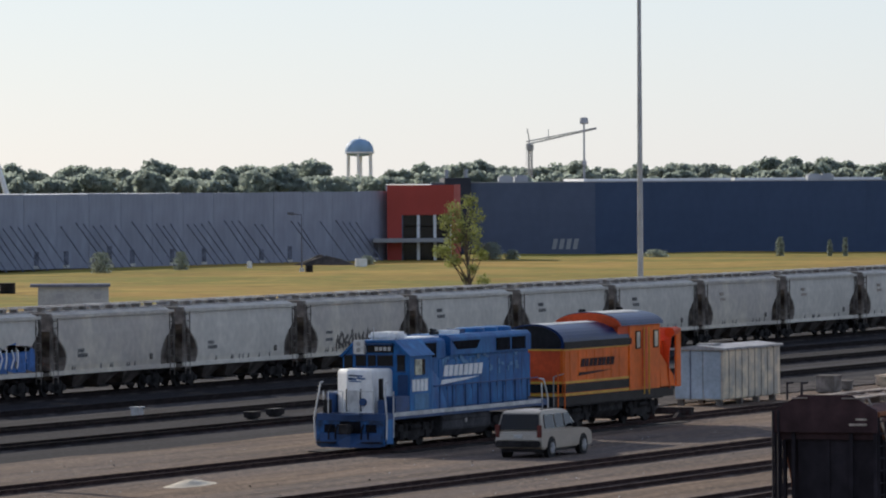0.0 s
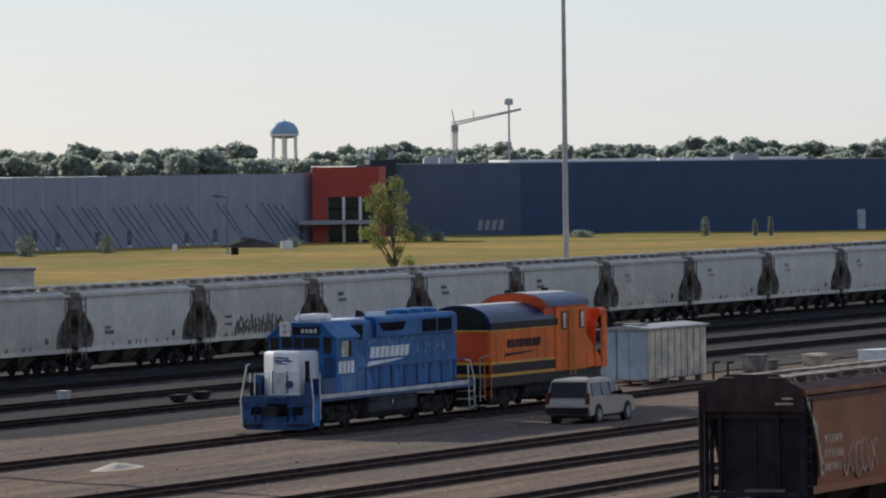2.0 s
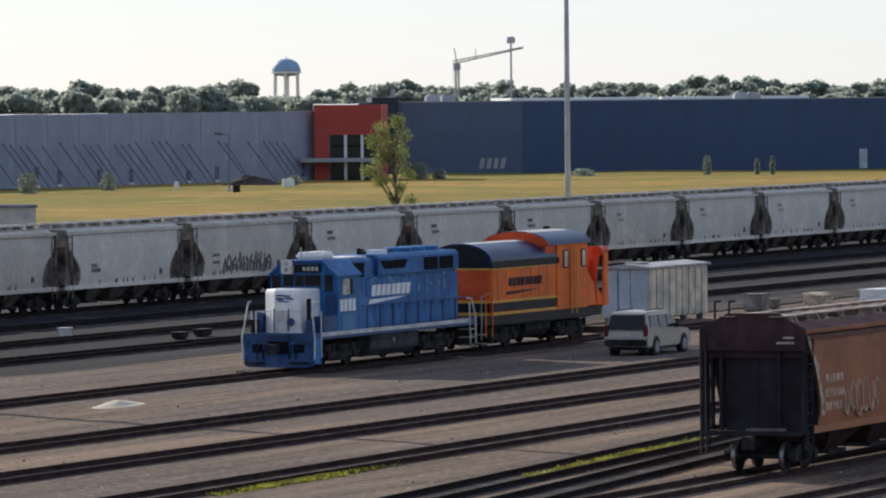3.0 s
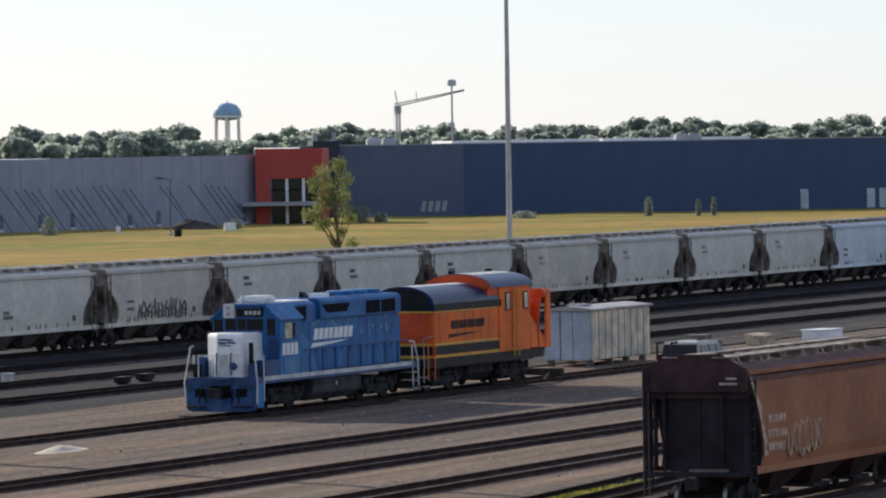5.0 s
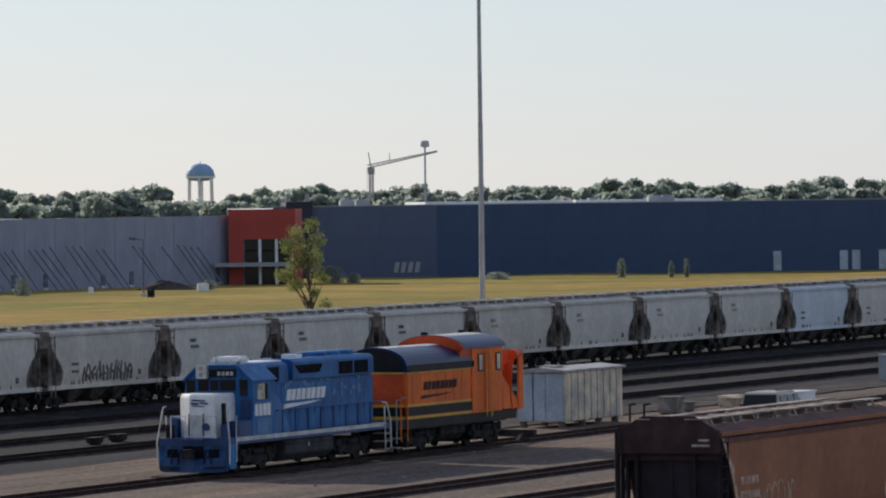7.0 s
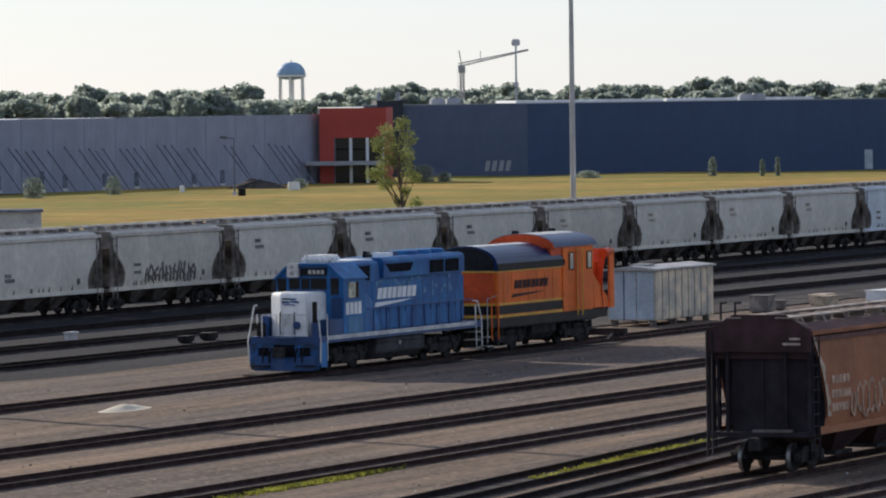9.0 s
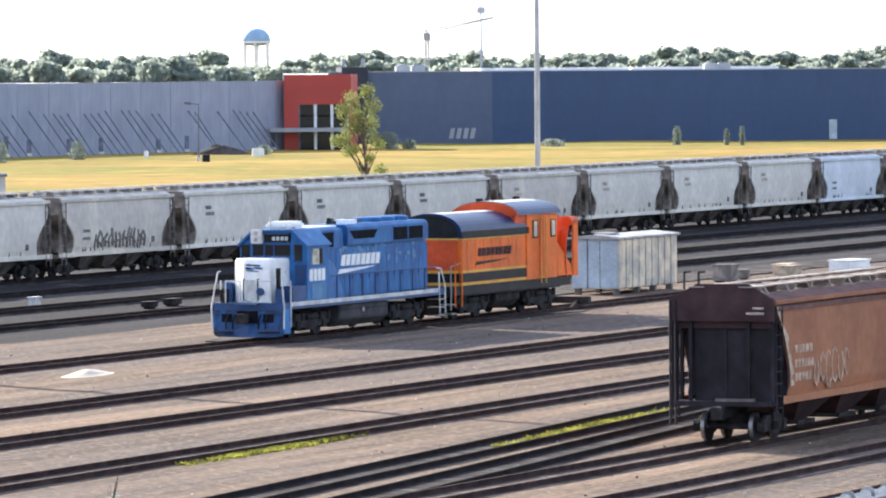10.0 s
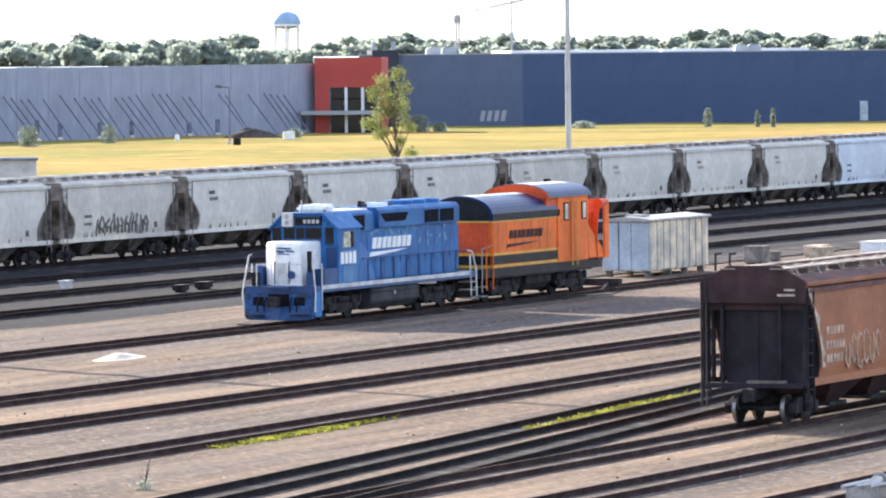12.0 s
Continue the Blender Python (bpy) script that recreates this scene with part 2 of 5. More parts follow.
M_LEAF = mat("sunlit_leaf", (0.33, 0.37, 0.115), 0.7, sheen=0.2, var=0.25, scale=0.6, fine=3.0, bump=0.0, island=0.25, glow=0.5)
# leaf green paled and greyed: distance haze is painted into the colour
M_FARLEAF = mat("hazed_foliage", (0.37, 0.42, 0.365), 0.95, sheen=0.0, var=0.2, scale=0.06, fine=0.5, bump=0.0, island=0.12, glow=0.72, tint=(0.31, 0.36, 0.32))
M_BARK = mat("bark", (0.13, 0.10, 0.075), 0.9, var=0.25, scale=2, fine=10, bump=0.5)
M_TANK = mat("pale_blue_tank", (0.27, 0.42, 0.60), 0.6, sheen=0.2, var=0.06, scale=0.2, bump=0.0)
M_FARWHITE = mat("far_white_paint", (0.75, 0.77, 0.78), 0.6, var=0.05, scale=0.3, bump=0.0)
M_FARGREY = mat("far_grey_steel", (0.33, 0.34, 0.36), 0.6, var=0.05, scale=0.3, bump=0.0)
M_SUV = mat("champagne_car_paint", (0.40, 0.355, 0.295), 0.35, 0.2, var=0.05, scale=1.0, bump=0.0)
M_TYRE = mat("black_rubber", (0.02, 0.02, 0.02), 0.85, var=0.2, scale=4, bump=0.1)
M_TAIL = mat("red_lens", (0.12, 0.012, 0.010), 0.25, var=0.1, scale=4, bump=0.0)
M_BLIND = mat("yellowed_blind", (0.62, 0.60, 0.44), 0.6, var=0.2, scale=3.0, bump=0.02)
M_TAN = mat("raw_timber", (0.5, 0.40, 0.28), 0.8, var=0.2, scale=2)


# ---- mesh building ----
class Shape:
    def __init__(self):
        self.v, self.f = [], []

    def add(self, pts, faces):
        k = len(self.v)
        self.v += [tuple(p) for p in pts]
        self.f += [tuple(i + k for i in q) for q in faces]
        return self

    def box(self, x0, x1, y0, y1, z0, z1):
        p = [(x, y, z) for z in (z0, z1) for y in (y0, y1) for x in (x0, x1)]
        return self.add(p, [(0, 2, 3, 1), (4, 5, 7, 6), (0, 1, 5, 4), (1, 3, 7, 5), (3, 2, 6, 7), (2, 0, 4, 6)])

    def slab(self, low, high):
        """A solid between two rings of as many points."""
        n = len(low)
        return self.add(list(low) + list(high), [tuple(reversed(range(n))), tuple(range(n, 2 * n))]
                        + [(i, (i + 1) % n, n + (i + 1) % n, n + i) for i in range(n)])

    def prism_x(self, prof, x0, x1):
        return self.slab([(x0, y, z) for y, z in prof], [(x1, y, z) for y, z in prof])

    def prism_y(self, prof, y0, y1):
        return self.slab([(x, y0, z) for x, z in prof], [(x, y1, z) for x, z in prof])

    def tube(self, p, q, r0, r1=None, n=8):
        p, q = Vector(p), Vector(q)
        r1 = r0 if r1 is None else r1
        w = (q - p).normalized()
        u = w.orthogonal().normalized()
        s = w.cross(u)
        ring = [u * math.cos(2 * math.pi * i / n) + s * math.sin(2 * math.pi * i / n) for i in range(n)]
        return self.slab([p + k * r0 for k in ring], [q + k * r1 for k in ring])

    def path(self, pts, r, n=6):
        for p, q in zip(pts, pts[1:]):
            self.tube(p, q, r, n=n)
        return self

    def lathe(self, prof, c=(0, 0, 0), n=24):
        """Turns (radius, height) pairs about the upright through c."""
        k = len(prof)
        pts = [(c[0] + r * math.cos(2 * math.pi * i / n), c[1] + r * math.sin(2 * math.pi * i / n), c[2] + z) for i in range(n) for r, z in prof]
        return self.add(pts, [(i * k + j, ((i + 1) % n) * k + j, ((i + 1) % n) * k + j + 1, i * k + j + 1) for i in range(n) for j in range(k - 1)])


def mesh_of(name, shape, material, bevel=0.0, smooth=False):
    me = bpy.data.meshes.new(name)
    me.from_pydata(shape.v, [], shape.f)
    bm = bmesh.new()
    bm.from_mesh(me)
    bmesh.ops.recalc_face_normals(bm, faces=bm.faces) if len(bm.faces) < 60000 else None
    if bevel:
        bmesh.ops.bevel(bm, geom=list(bm.edges), offset=bevel, segments=2, affect="EDGES", clamp_overlap=True)
    for f in bm.faces:
        f.smooth = smooth
    bm.to_mesh(me)
    bm.free()
    me.materials.append(material)
    return me


def part(name, shape, material, parent=None, label="", bevel=0.0, smooth=False, at=None):
    ob = new(name, mesh_of(name, shape, material, bevel, smooth))
    ob.parent = parent
    if at is not None:
        ob.matrix_basis = at
    return tagged(ob, label)


def thing(name, m, label, category, group=""):
    ob = new(name)
    ob.empty_display_size = 0.2
    ob.matrix_basis = m
    return tagged(ob, label, category, group)


def setting(name, shape, material, label="", smooth=False):
    return tagged(part(name, shape, material, None, label, smooth=smooth), kind="structure")

def loft(shape, rings):
    """Skins rings of as many points, and closes both ends."""
    n, k = len(rings[0]), len(shape.v)
    for r in rings:
        shape.v += [tuple(p) for p in r]
    for i in range(len(rings) - 1):
        shape.f += [(k + i * n + j, k + i * n + (j + 1) % n, k + (i + 1) * n + (j + 1) % n, k + (i + 1) * n + j) for j in range(n)]
    shape.f += [tuple(k + j for j in reversed(range(n))), tuple(k + (len(rings) - 1) * n + j for j in range(n))]
    return shape


# ---- the ground: a meadow to the horizon, the yard's ballast on it ----
def ground():
    s = Shape()
    s.add([(-4800, -4800, -0.6), (4800, -4800, -0.6), (4800, 4800, -0.6), (-4800, 4800, -0.6)], [(0, 1, 2, 3)])
    setting("ground", s, M_GRASS, "flat dry yellow meadow reaching the horizon")
    rng = random.Random(4)
    s = Shape()
    xs, ys = np.linspace(230, 900, 68), np.linspace(156, 352, 40)
    for y in ys:
        for x in xs:
            edge = min(1.0, (y - 156) / 14, (352 - y) / 10)
            s.v.append((x, y, -0.59 + max(0.0, edge) * (0.45 + 0.25 * noise.noise((x * 0.02, y * 0.05, 3.0)))))
    n = len(xs)
    s.f = [(j * n + i, j * n + i + 1, (j + 1) * n + i + 1, (j + 1) * n + i) for j in range(len(ys) - 1) for i in range(n - 1)]
    setting("meadow", s, M_GRASS, "uneven sunlit strip of dry yellow-green grass", smooth=True)
    s = Shape()
    xs, ys = np.linspace(-60, 620, 171), np.concatenate([np.linspace(-40, 40, 9), np.linspace(42, 113, 72)])
    for y in ys:
        for x in xs:
            edge = 1.5 * noise.noise((x * 0.11, 5.0, 2.0)) + 0.6 * noise.noise((x * 0.45, 2.0, 6.0)) if y > 112.5 else 0.0
            s.v.append((x, y + edge, -0.178 + 0.03 * noise.noise((x * 0.15, y * 0.5, 1.0)) + 0.02 * noise.noise((x * 0.6, y * 1.2, 7.0))))
    n = len(xs)
    s.f = [(j * n + i, j * n + i + 1, (j + 1) * n + i + 1, (j + 1) * n + i) for j in range(len(ys) - 1) for i in range(n - 1)]
    setting("yard_ballast", s, M_GRAVEL, "pale dusty gravel between the tracks", smooth=True)
    s = Shape()
    s.box(-60, 620, 110.5, 152, -0.62, -0.225)
    setting("cinder_bed", s, M_CINDER, "dark cinder bed under the far tracks")


ground()


def gravel_patch(name, x0, x1, y0, y1, z, material, label, seed):
    """A patch of other gravel with a ragged rim."""
    s = Shape()
    n = int((x1 - x0) / 1.5)
    rows = [(x0 + (x1 - x0) * i / n, y0 + 0.5 * noise.noise((i * 0.5, seed, 0)), y1 + 0.5 * noise.noise((i * 0.5, seed, 5))) for i in range(n + 1)]
    s.slab([(x, a, z - 0.06) for x, a, _ in rows] + [(x, b, z - 0.06) for x, _, b in reversed(rows)], [(x, a, z) for x, a, _ in rows] + [(x, b, z) for x, _, b in reversed(rows)])
    setting(name, s, material, label)


# first strip paints the shade under the locomotives onto the ground
gravel_patch("loco_shade_strip", 238.5, 272, 101.0, 105.4, -0.135, M_UNDERSHADE, "near-black gravel strip, the shade under the locomotives put into its colour", 3)
gravel_patch("grey_gravel", 286, 520, 109.2, 113.5, -0.12, M_BED_SOOT, "grey cinder strip between the yard and the far tracks", 8)


# ---- tracks ----
def rail_shape(p, q):
    """One rail: head, web and foot, from p to q at the height of its head."""
    prof = [(-0.075, -0.17), (0.075, -0.17), (0.075, -0.15), (0.012, -0.13), (0.012, -0.045), (0.036, -0.035), (0.036, 0.0),
            (-0.036, 0.0), (-0.036, -0.035), (-0.012, -0.045), (-0.012, -0.13), (-0.075, -0.15)]
    p, q = Vector((*p, 0)), Vector((*q, 0))
    side = Vector((-(q - p).y, (q - p).x, 0)).normalized()
    s = Shape()
    return s.slab([p + side * a + Vector((0, 0, c)) for a, c in prof], [q + side * a + Vector((0, 0, c)) for a, c in prof])


TIE_MESH = mesh_of("tie", Shape().box(-0.115, 0.115, -0.80, 0.80, -0.30, -0.160), M_TIE)
TIE_MESH_SOOT = mesh_of("tie", Shape().box(-0.115, 0.115, -0.80, 0.80, -0.30, -0.160), M_TIE_SOOT)


def track(p, q, single=None, label="rusted steel rails on dark creosoted ties", sooty=False):
    """A track between two points of its middle line; ties within the stretch `single` are separate."""
    p, q = Vector((*p, 0)), Vector((*q, 0))
    way = (q - p).normalized()
    side = Vector((-way.y, way.x, 0))
    ob = tagged(new("track"), label, "railway track", "yard tracks", "structure")
    rng = random.Random(int(p.y * 7))
    bed, k = Shape(), Vector((0, 0, 1))
    n = max(2, int((q - p).length / 1.5))
    top, left, right, foot = -0.165, [], [], []
    rows = []
    for i in range(n + 1):
        c = p + way * ((q - p).length * i / n)
        w0, w1 = 0.84 + rng.uniform(-0.06, 0.14), 0.84 + rng.uniform(-0.06, 0.14)
        rows.append([c - side * (w0 + 0.22) - k * 0.30, c - side * w0 + k * top, c + side * w1 + k * top, c + side * (w1 + 0.22) - k * 0.30])
    for r in rows:
        bed.v += [tuple(a) for a in r]
    bed.f = [(i * 4 + j, i * 4 + j + 1, i * 4 + j + 5, i * 4 + j + 4) for i in range(n) for j in range(3)]
    part("track_bed", bed, M_BED_SOOT if sooty else M_BED, ob)
    for o in (-0.7535, 0.7535):
        part("rail", rail_shape((p + side * o).to_2d(), (q + side * o).to_2d()), M_RAIL_SOOT if sooty else M_RAIL, ob)
    rest, d, turn = Shape(), 0.3, math.atan2(way.y, way.x)
    while d < (q - p).length:
        c = p + way * d
        m = Matrix.Translation(c + k * rng.uniform(-0.006, 0.004)) @ Matrix.Rotation(turn + rng.uniform(-0.02, 0.02), 4, "Z")
        if single and single[0] < c.x < single[1]:
            t = new("tie", TIE_MESH_SOOT if sooty else TIE_MESH)
            t.parent, t.matrix_basis = ob, m
        elif c.x > 120:
            rest.add([m @ v.co for v in TIE_MESH.vertices], [tuple(f.vertices) for f in TIE_MESH.polygons])
        d += 0.56
    if rest.v:
        tagged(part("ties", rest, M_TIE_SOOT if sooty else M_TIE, ob), kind="stuff")


track((60, 102.4), (520, 102.9), (160, 240))
track((60, 89.5), (520, 89.5), (150, 250))
track((60, 82.4), (520, 82.6), (140, 250))
track((60, 72.2), (520, 83.5 - 1.0), (140, 230))
track((60, 61.2), (520, 61.2), (130, 200))
for y in (119.0, 127.0, 135.5, 144.0):
    track((90, y), (600, y), None, "sooty steel rails in the dark cinder bed", True)
track((120.0, 63.05), (212, 71.0), (130, 200), "switch lead of blackened rails running off between the tracks", True)
track((120.0, 59.4), (206, 68.0), (130, 200), "switch lead of blackened rails running off between the tracks", True)
track((60, 55.9), (420, 55.9), (130, 190))
track((60, 50.3), (420, 50.3), (140, 175))


# ---- loose stones and scraps on the gravel ----
def loose_stones():
    rng = random.Random(17)
    for name, mtl, count, lo, hi in (("stones", M_SOFTWHITE, 700, 0.02, 0.05), ("clods", M_DIRT, 260, 0.03, 0.07)):
        s = Shape()
        for _ in range(count):
            x, y, r = rng.uniform(125, 300), rng.uniform(50, 112), rng.uniform(lo, hi)
            q = [Vector((rng.gauss(0, 1), rng.gauss(0, 1), rng.gauss(0, 0.7))).normalized() * r * rng.uniform(0.7, 1.3) + Vector((x, y, -0.17)) for _ in range(6)]
            s.add(q, [(0, 1, 2), (0, 2, 3), (0, 3, 4), (1, 2, 5), (2, 3, 5), (3, 4, 5), (4, 0, 1), (4, 1, 5)])
        tagged(part(name, s, mtl, None, "loose stones scattered over the yard gravel" if name == "stones" else "dark clods scattered over the yard gravel"), category="stones", kind="stuff")


loose_stones()


# ---- far side: the warehouse ----
def frame_of(p, q):
    return Matrix.Translation((p[0], p[1], -0.2)) @ Matrix.Rotation(math.atan2(q[1] - p[1], q[0] - p[0]), 4, "Z")


def grey_wing():
    p, q = (628.0, 366.3), (781.9, 333.4)
    L = math.dist(p, q)
    ob = thing("warehouse_wing", frame_of(p, q), "long grey tilt-up concrete warehouse wing still propped by braces", "warehouse")
    part("wall_core", Shape().box(0, L, 0.32, 70, 0, 9.0), M_CONC, ob)
    part("roof", Shape().box(-0.2, L, 0.1, 70.2, 9.02, 9.2), M_ROOFWHITE, ob)
    rng = random.Random(8)
    n = 24
    w = L / n
    meshes = [mesh_of("wall_panel", Shape().box(0.03, w - 0.03, 0.0, 0.3, 0, 9.3 + dz), M_CONC) for dz in (0.0, 0.0, 0.05)]
    for i in range(n):
        o = new("wall_panel", meshes[i % 3])
        o.parent, o.matrix_basis = ob, pose(i * w, rng.uniform(-0.02, 0.02), 0)
    brace = mesh_of("brace", Shape().tube((0, -0.05, 5.6), (0.7, -4.2, 0.15), 0.08, n=6), M_BRACE)
    for i in range(n):
        for o in (0.12, 0.35, 0.58, 0.82):
            if i < n - 1 and rng.random() < 0.8:
                b = new("brace", brace)
                b.parent, b.matrix_basis = ob, pose(i * w + o * w, 0, rng.uniform(-0.5, 0.2), 0, 0, rng.uniform(-9, 9))
    for i in range(2, n):
        if rng.random() < 0.75:
            x = i * w + rng.uniform(1, 4)
            h = rng.choice((1.6, 1.9, 2.4))
            o = part("doorway", Shape().box(x, x + 0.9, -0.06, 0.05, 0.3, 0.3 + h), M_BRACE, ob, "dark unfinished opening")
            part("sill_board", Shape().box(x - 0.1, x + 1.0, -0.12, 0.0, 0.1, 0.45), M_SOFTWHITE, ob)
    return ob


def entrance():
    p, q = (779.45, 332.65), (782.35, 324.15)
    L = math.dist(p, q)
    ob = thing("warehouse_entrance", frame_of(p, q), "red entrance block with a tall glazed doorway and white canopy", "entrance")
    g0, g1, top = 1.95, L - 0.35, 6.1
    for a in (Shape().box(0, g0, 0, 0.5, 0, 10.1), Shape().box(g0, L, 0, 0.5, top, 10.1), Shape().box(g1, L, 0, 0.5, 0, top)):
        part("wall", a, M_RED, ob, "red painted wall")
    for x in (0.0, L - 0.4):
        part("side_wall", Shape().box(x, x + 0.4, 0.5, 14, 0, 10.1), M_RED, ob)
    part("roof", Shape().box(0.4, L - 0.4, 0.5, 14, 9.6, 9.8), M_ROOFWHITE, ob)
    part("back_wall", Shape().box(g0, g1, 1.2, 1.4, 0, top), M_BLACK, ob, "dark lobby behind the glass")
    n = 3
    w = (g1 - g0) / n
    for i in range(n):
        for z0, z1 in ((0.1, 2.3), (3.1, 4.5), (4.65, top)):
            part("pane", Shape().box(g0 + i * w + 0.18, g0 + (i + 1) * w - 0.18, 0.28, 0.31, z0, z1), M_GLASS, ob)
    for i in range(n + 1):
        x = g0 + i * w
        part("mullion", Shape().box(x - 0.19, x + 0.19, 0.05, 0.4, 0, top), M_FARWHITE if i else M_BRACE, ob, "white mullion" if i else "")
    part("canopy", Shape().box(-1.7, L - 0.6, -2.6, 0.0, 2.45, 3.0), M_FARGREY, ob, "flat pale grey canopy", bevel=0.04)
    return ob


def blue_wing():
    p, q = (834.0, 349.0), (931.0, 161.0)
    L = math.dist(p, q)
    ob = thing("warehouse_hall", frame_of(p, q), "long navy blue windowless warehouse hall with a white roof edge", "warehouse")
    part("wall_core", Shape().box(0, L, 0.32, 90, 0, 9.9), M_NAVY, ob)
    n = int(L / 7.6)
    w = L / n
    pale = mesh_of("wall_panel", Shape().box(0.004, w - 0.004, 0.0, 0.3, 0, 10.25), M_NAVY_PALE)
    dark = mesh_of("wall_panel", Shape().box(0.004, w - 0.004, 0.0, 0.3, 0, 10.25), M_NAVY)
    rng = random.Random(3)
    for i in range(n):
        o = new("wall_panel", pale if i < 3 else dark)
        o.parent, o.matrix_basis = ob, pose(i * w, rng.uniform(-0.008, 0.008), 0)
    part("coping", Shape().box(0, L, -0.05, 0.4, 10.252, 10.40), M_FARGREY, ob, "pale metal coping")
    part("roof", Shape().box(0, L, 0.4, 90, 9.92, 10.05), M_ROOFWHITE, ob)
    part("stair_tower", Shape().box(1.8, 5.6, -0.9, 8, 0, 11.0), M_NAVY_DARK, ob, "dark corner tower")
    for x in (25.0, 47.5):
        part("roof_monitor", Shape().box(x, x + 22, 30, 60, 10.05, 10.7), M_ROOFWHITE, ob, "low white roof monitor", bevel=0.05)
    for x, y in ((11.5, 20), (14.0, 22), (57, 20), (59, 21)):
        part("roof_unit", Shape().box(x, x + 2.0, y, y + 2.2, 10.05, 11.1).box(x + 0.3, x + 1.7, y + 0.3, y + 1.9, 11.1, 11.3), M_FARGREY, ob, "grey rooftop air unit")
    for x in (2.4, 5.2):
        part("roof_pipe", Shape().tube((x, 3, 9.9), (x, 3, 12.2), 0.28, n=12), M_FARGREY, ob, "pale roof pipe")
    for x in (17.2, 18.2, 19.2, 20.2):
        part("sign_letter", Shape().slab([(x, -0.08, 0.7), (x + 0.62, -0.08, 0.7), (x + 0.92, -0.08, 2.2), (x + 0.3, -0.08, 2.2)],
             [(x, -0.01, 0.7), (x + 0.62, -0.01, 0.7), (x + 0.92, -0.01, 2.2), (x + 0.3, -0.01, 2.2)]), M_FARGREY, ob, "pale slanting wall sign")
    for x in (72.2, 81.9, 83.7, 87.6, 89.2, 98, 100):
        part("dock_door", Shape().box(x, x + 1.15, -0.10, 0.02, 0.2, 3.0), M_BOX_BLUE, ob, "pale grey service door")
    part("wall_lamp", Shape().box(6.0, 6.5, -0.3, 0.0, 7.0, 7.4), M_BRACE, ob)
    return ob


grey_wing()
entrance()
blue_wing()


# ---- foliage ----
def clump(s, c, r, rng, n=9):
    """A ragged leafy clump: a lumpy ball of few faces."""
    rows, cols = 4, n
    k = len(s.v)
    for i in range(rows):
        th = math.pi * (i + 0.5) / rows
        for j in range(cols):
            f = 2 * math.pi * (j + 0.5 * (i % 2)) / cols
            q = r * rng.uniform(0.85, 1.12)
            s.v.append((c[0] + q * math.sin(th) * math.cos(f), c[1] + q * math.sin(th) * math.sin(f), c[2] + 0.85 * q * math.cos(th)))
    for i in range(rows - 1):
        for j in range(cols):
            s.f.append((k + i * cols + j, k + i * cols + (j + 1) % cols, k + (i + 1) * cols + (j + 1) % cols, k + (i + 1) * cols + j))
    s.f += [tuple(k + j for j in range(cols)), tuple(k + (rows - 1) * cols + j for j in reversed(range(cols)))]


def leaf(s, c, size, rng):
    u = Vector((rng.gauss(0, 1), rng.gauss(0, 1), rng.gauss(0, 1))).normalized()
    w = u.orthogonal().normalized() * size * 0.55
    u = u * size
    c = Vector(c)
    s.add([c - u, c + w, c + u, c - w], [(0, 1, 2, 3)])


def far_woods():
    """Belts of woodland behind the warehouse: crowns of lobes, each a cloud of leaf sprays, distance haze in the leaf
    colour.
    """
    rng = np.random.default_rng(21)
    mids, sizes, cores, pick = [], [], Shape(), random.Random(3)
    for dist, az0, az1, step, base, spread, wide in ((1250, 29.5, 22.6, 0.21, 11.9, 1.5, 5.4), (1330, 23.0, 13.5, 0.15, 11.8, 0.6, 4.2), (1650, 29.5, 13.5, 0.12, 14.0, 0.9, 5.2)):
        az = az0
        while az > az1:
            a = radians(az)
            d = dist + rng.uniform(-25, 60)
            h = base + rng.normal(0, spread) * 0.7 + (1.6 if rng.random() < 0.10 else 0)
            if abs(az - 23.385) < 0.28:
                h = min(h, 10.9 if dist < 1300 else 11.3)
            R = wide * rng.uniform(0.8, 1.2)
            for _ in range(9):
                th, up = rng.uniform(0, 6.283), rng.uniform(0.35, 0.85)
                r = R * rng.uniform(0.34, 0.60)
                far = (R - r) * rng.uniform(0.3, 1.0)
                c = np.array((d * math.cos(a) + far * math.cos(th), d * math.sin(a) + far * math.sin(th), min(h - r * 0.85, h * up)))
                clump(cores, c, r * 0.8, pick, 8)
                n = 190
                v = rng.normal(size=(n, 3))
                v /= np.linalg.norm(v, axis=1)[:, None]
                mids.append(c + v * r * rng.uniform(0.75, 1.06, (n, 1)) * (1, 1, 0.85))
                sizes.append(rng.uniform(0.35, 0.8, n))
            az -= step * rng.uniform(0.8, 1.3)
    c, k = np.concatenate(mids), np.concatenate(sizes)[:, None]
    u = rng.normal(size=c.shape)
    u /= np.linalg.norm(u, axis=1)[:, None]
    w = np.cross(u, rng.normal(size=c.shape))
    w /= np.linalg.norm(w, axis=1)[:, None]
    v = np.stack([c - u * k, c + w * k * 0.8, c + u * k, c - w * k * 0.8], axis=1).reshape(-1, 3)
    me = bpy.data.meshes.new("far_woods")
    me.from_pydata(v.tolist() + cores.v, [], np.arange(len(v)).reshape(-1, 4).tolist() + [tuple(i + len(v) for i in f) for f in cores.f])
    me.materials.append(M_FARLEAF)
    tagged(new("far_woods", me), "belt of rounded green trees behind the warehouse, paled by haze put into their colour", "woods", kind="stuff")


far_woods()


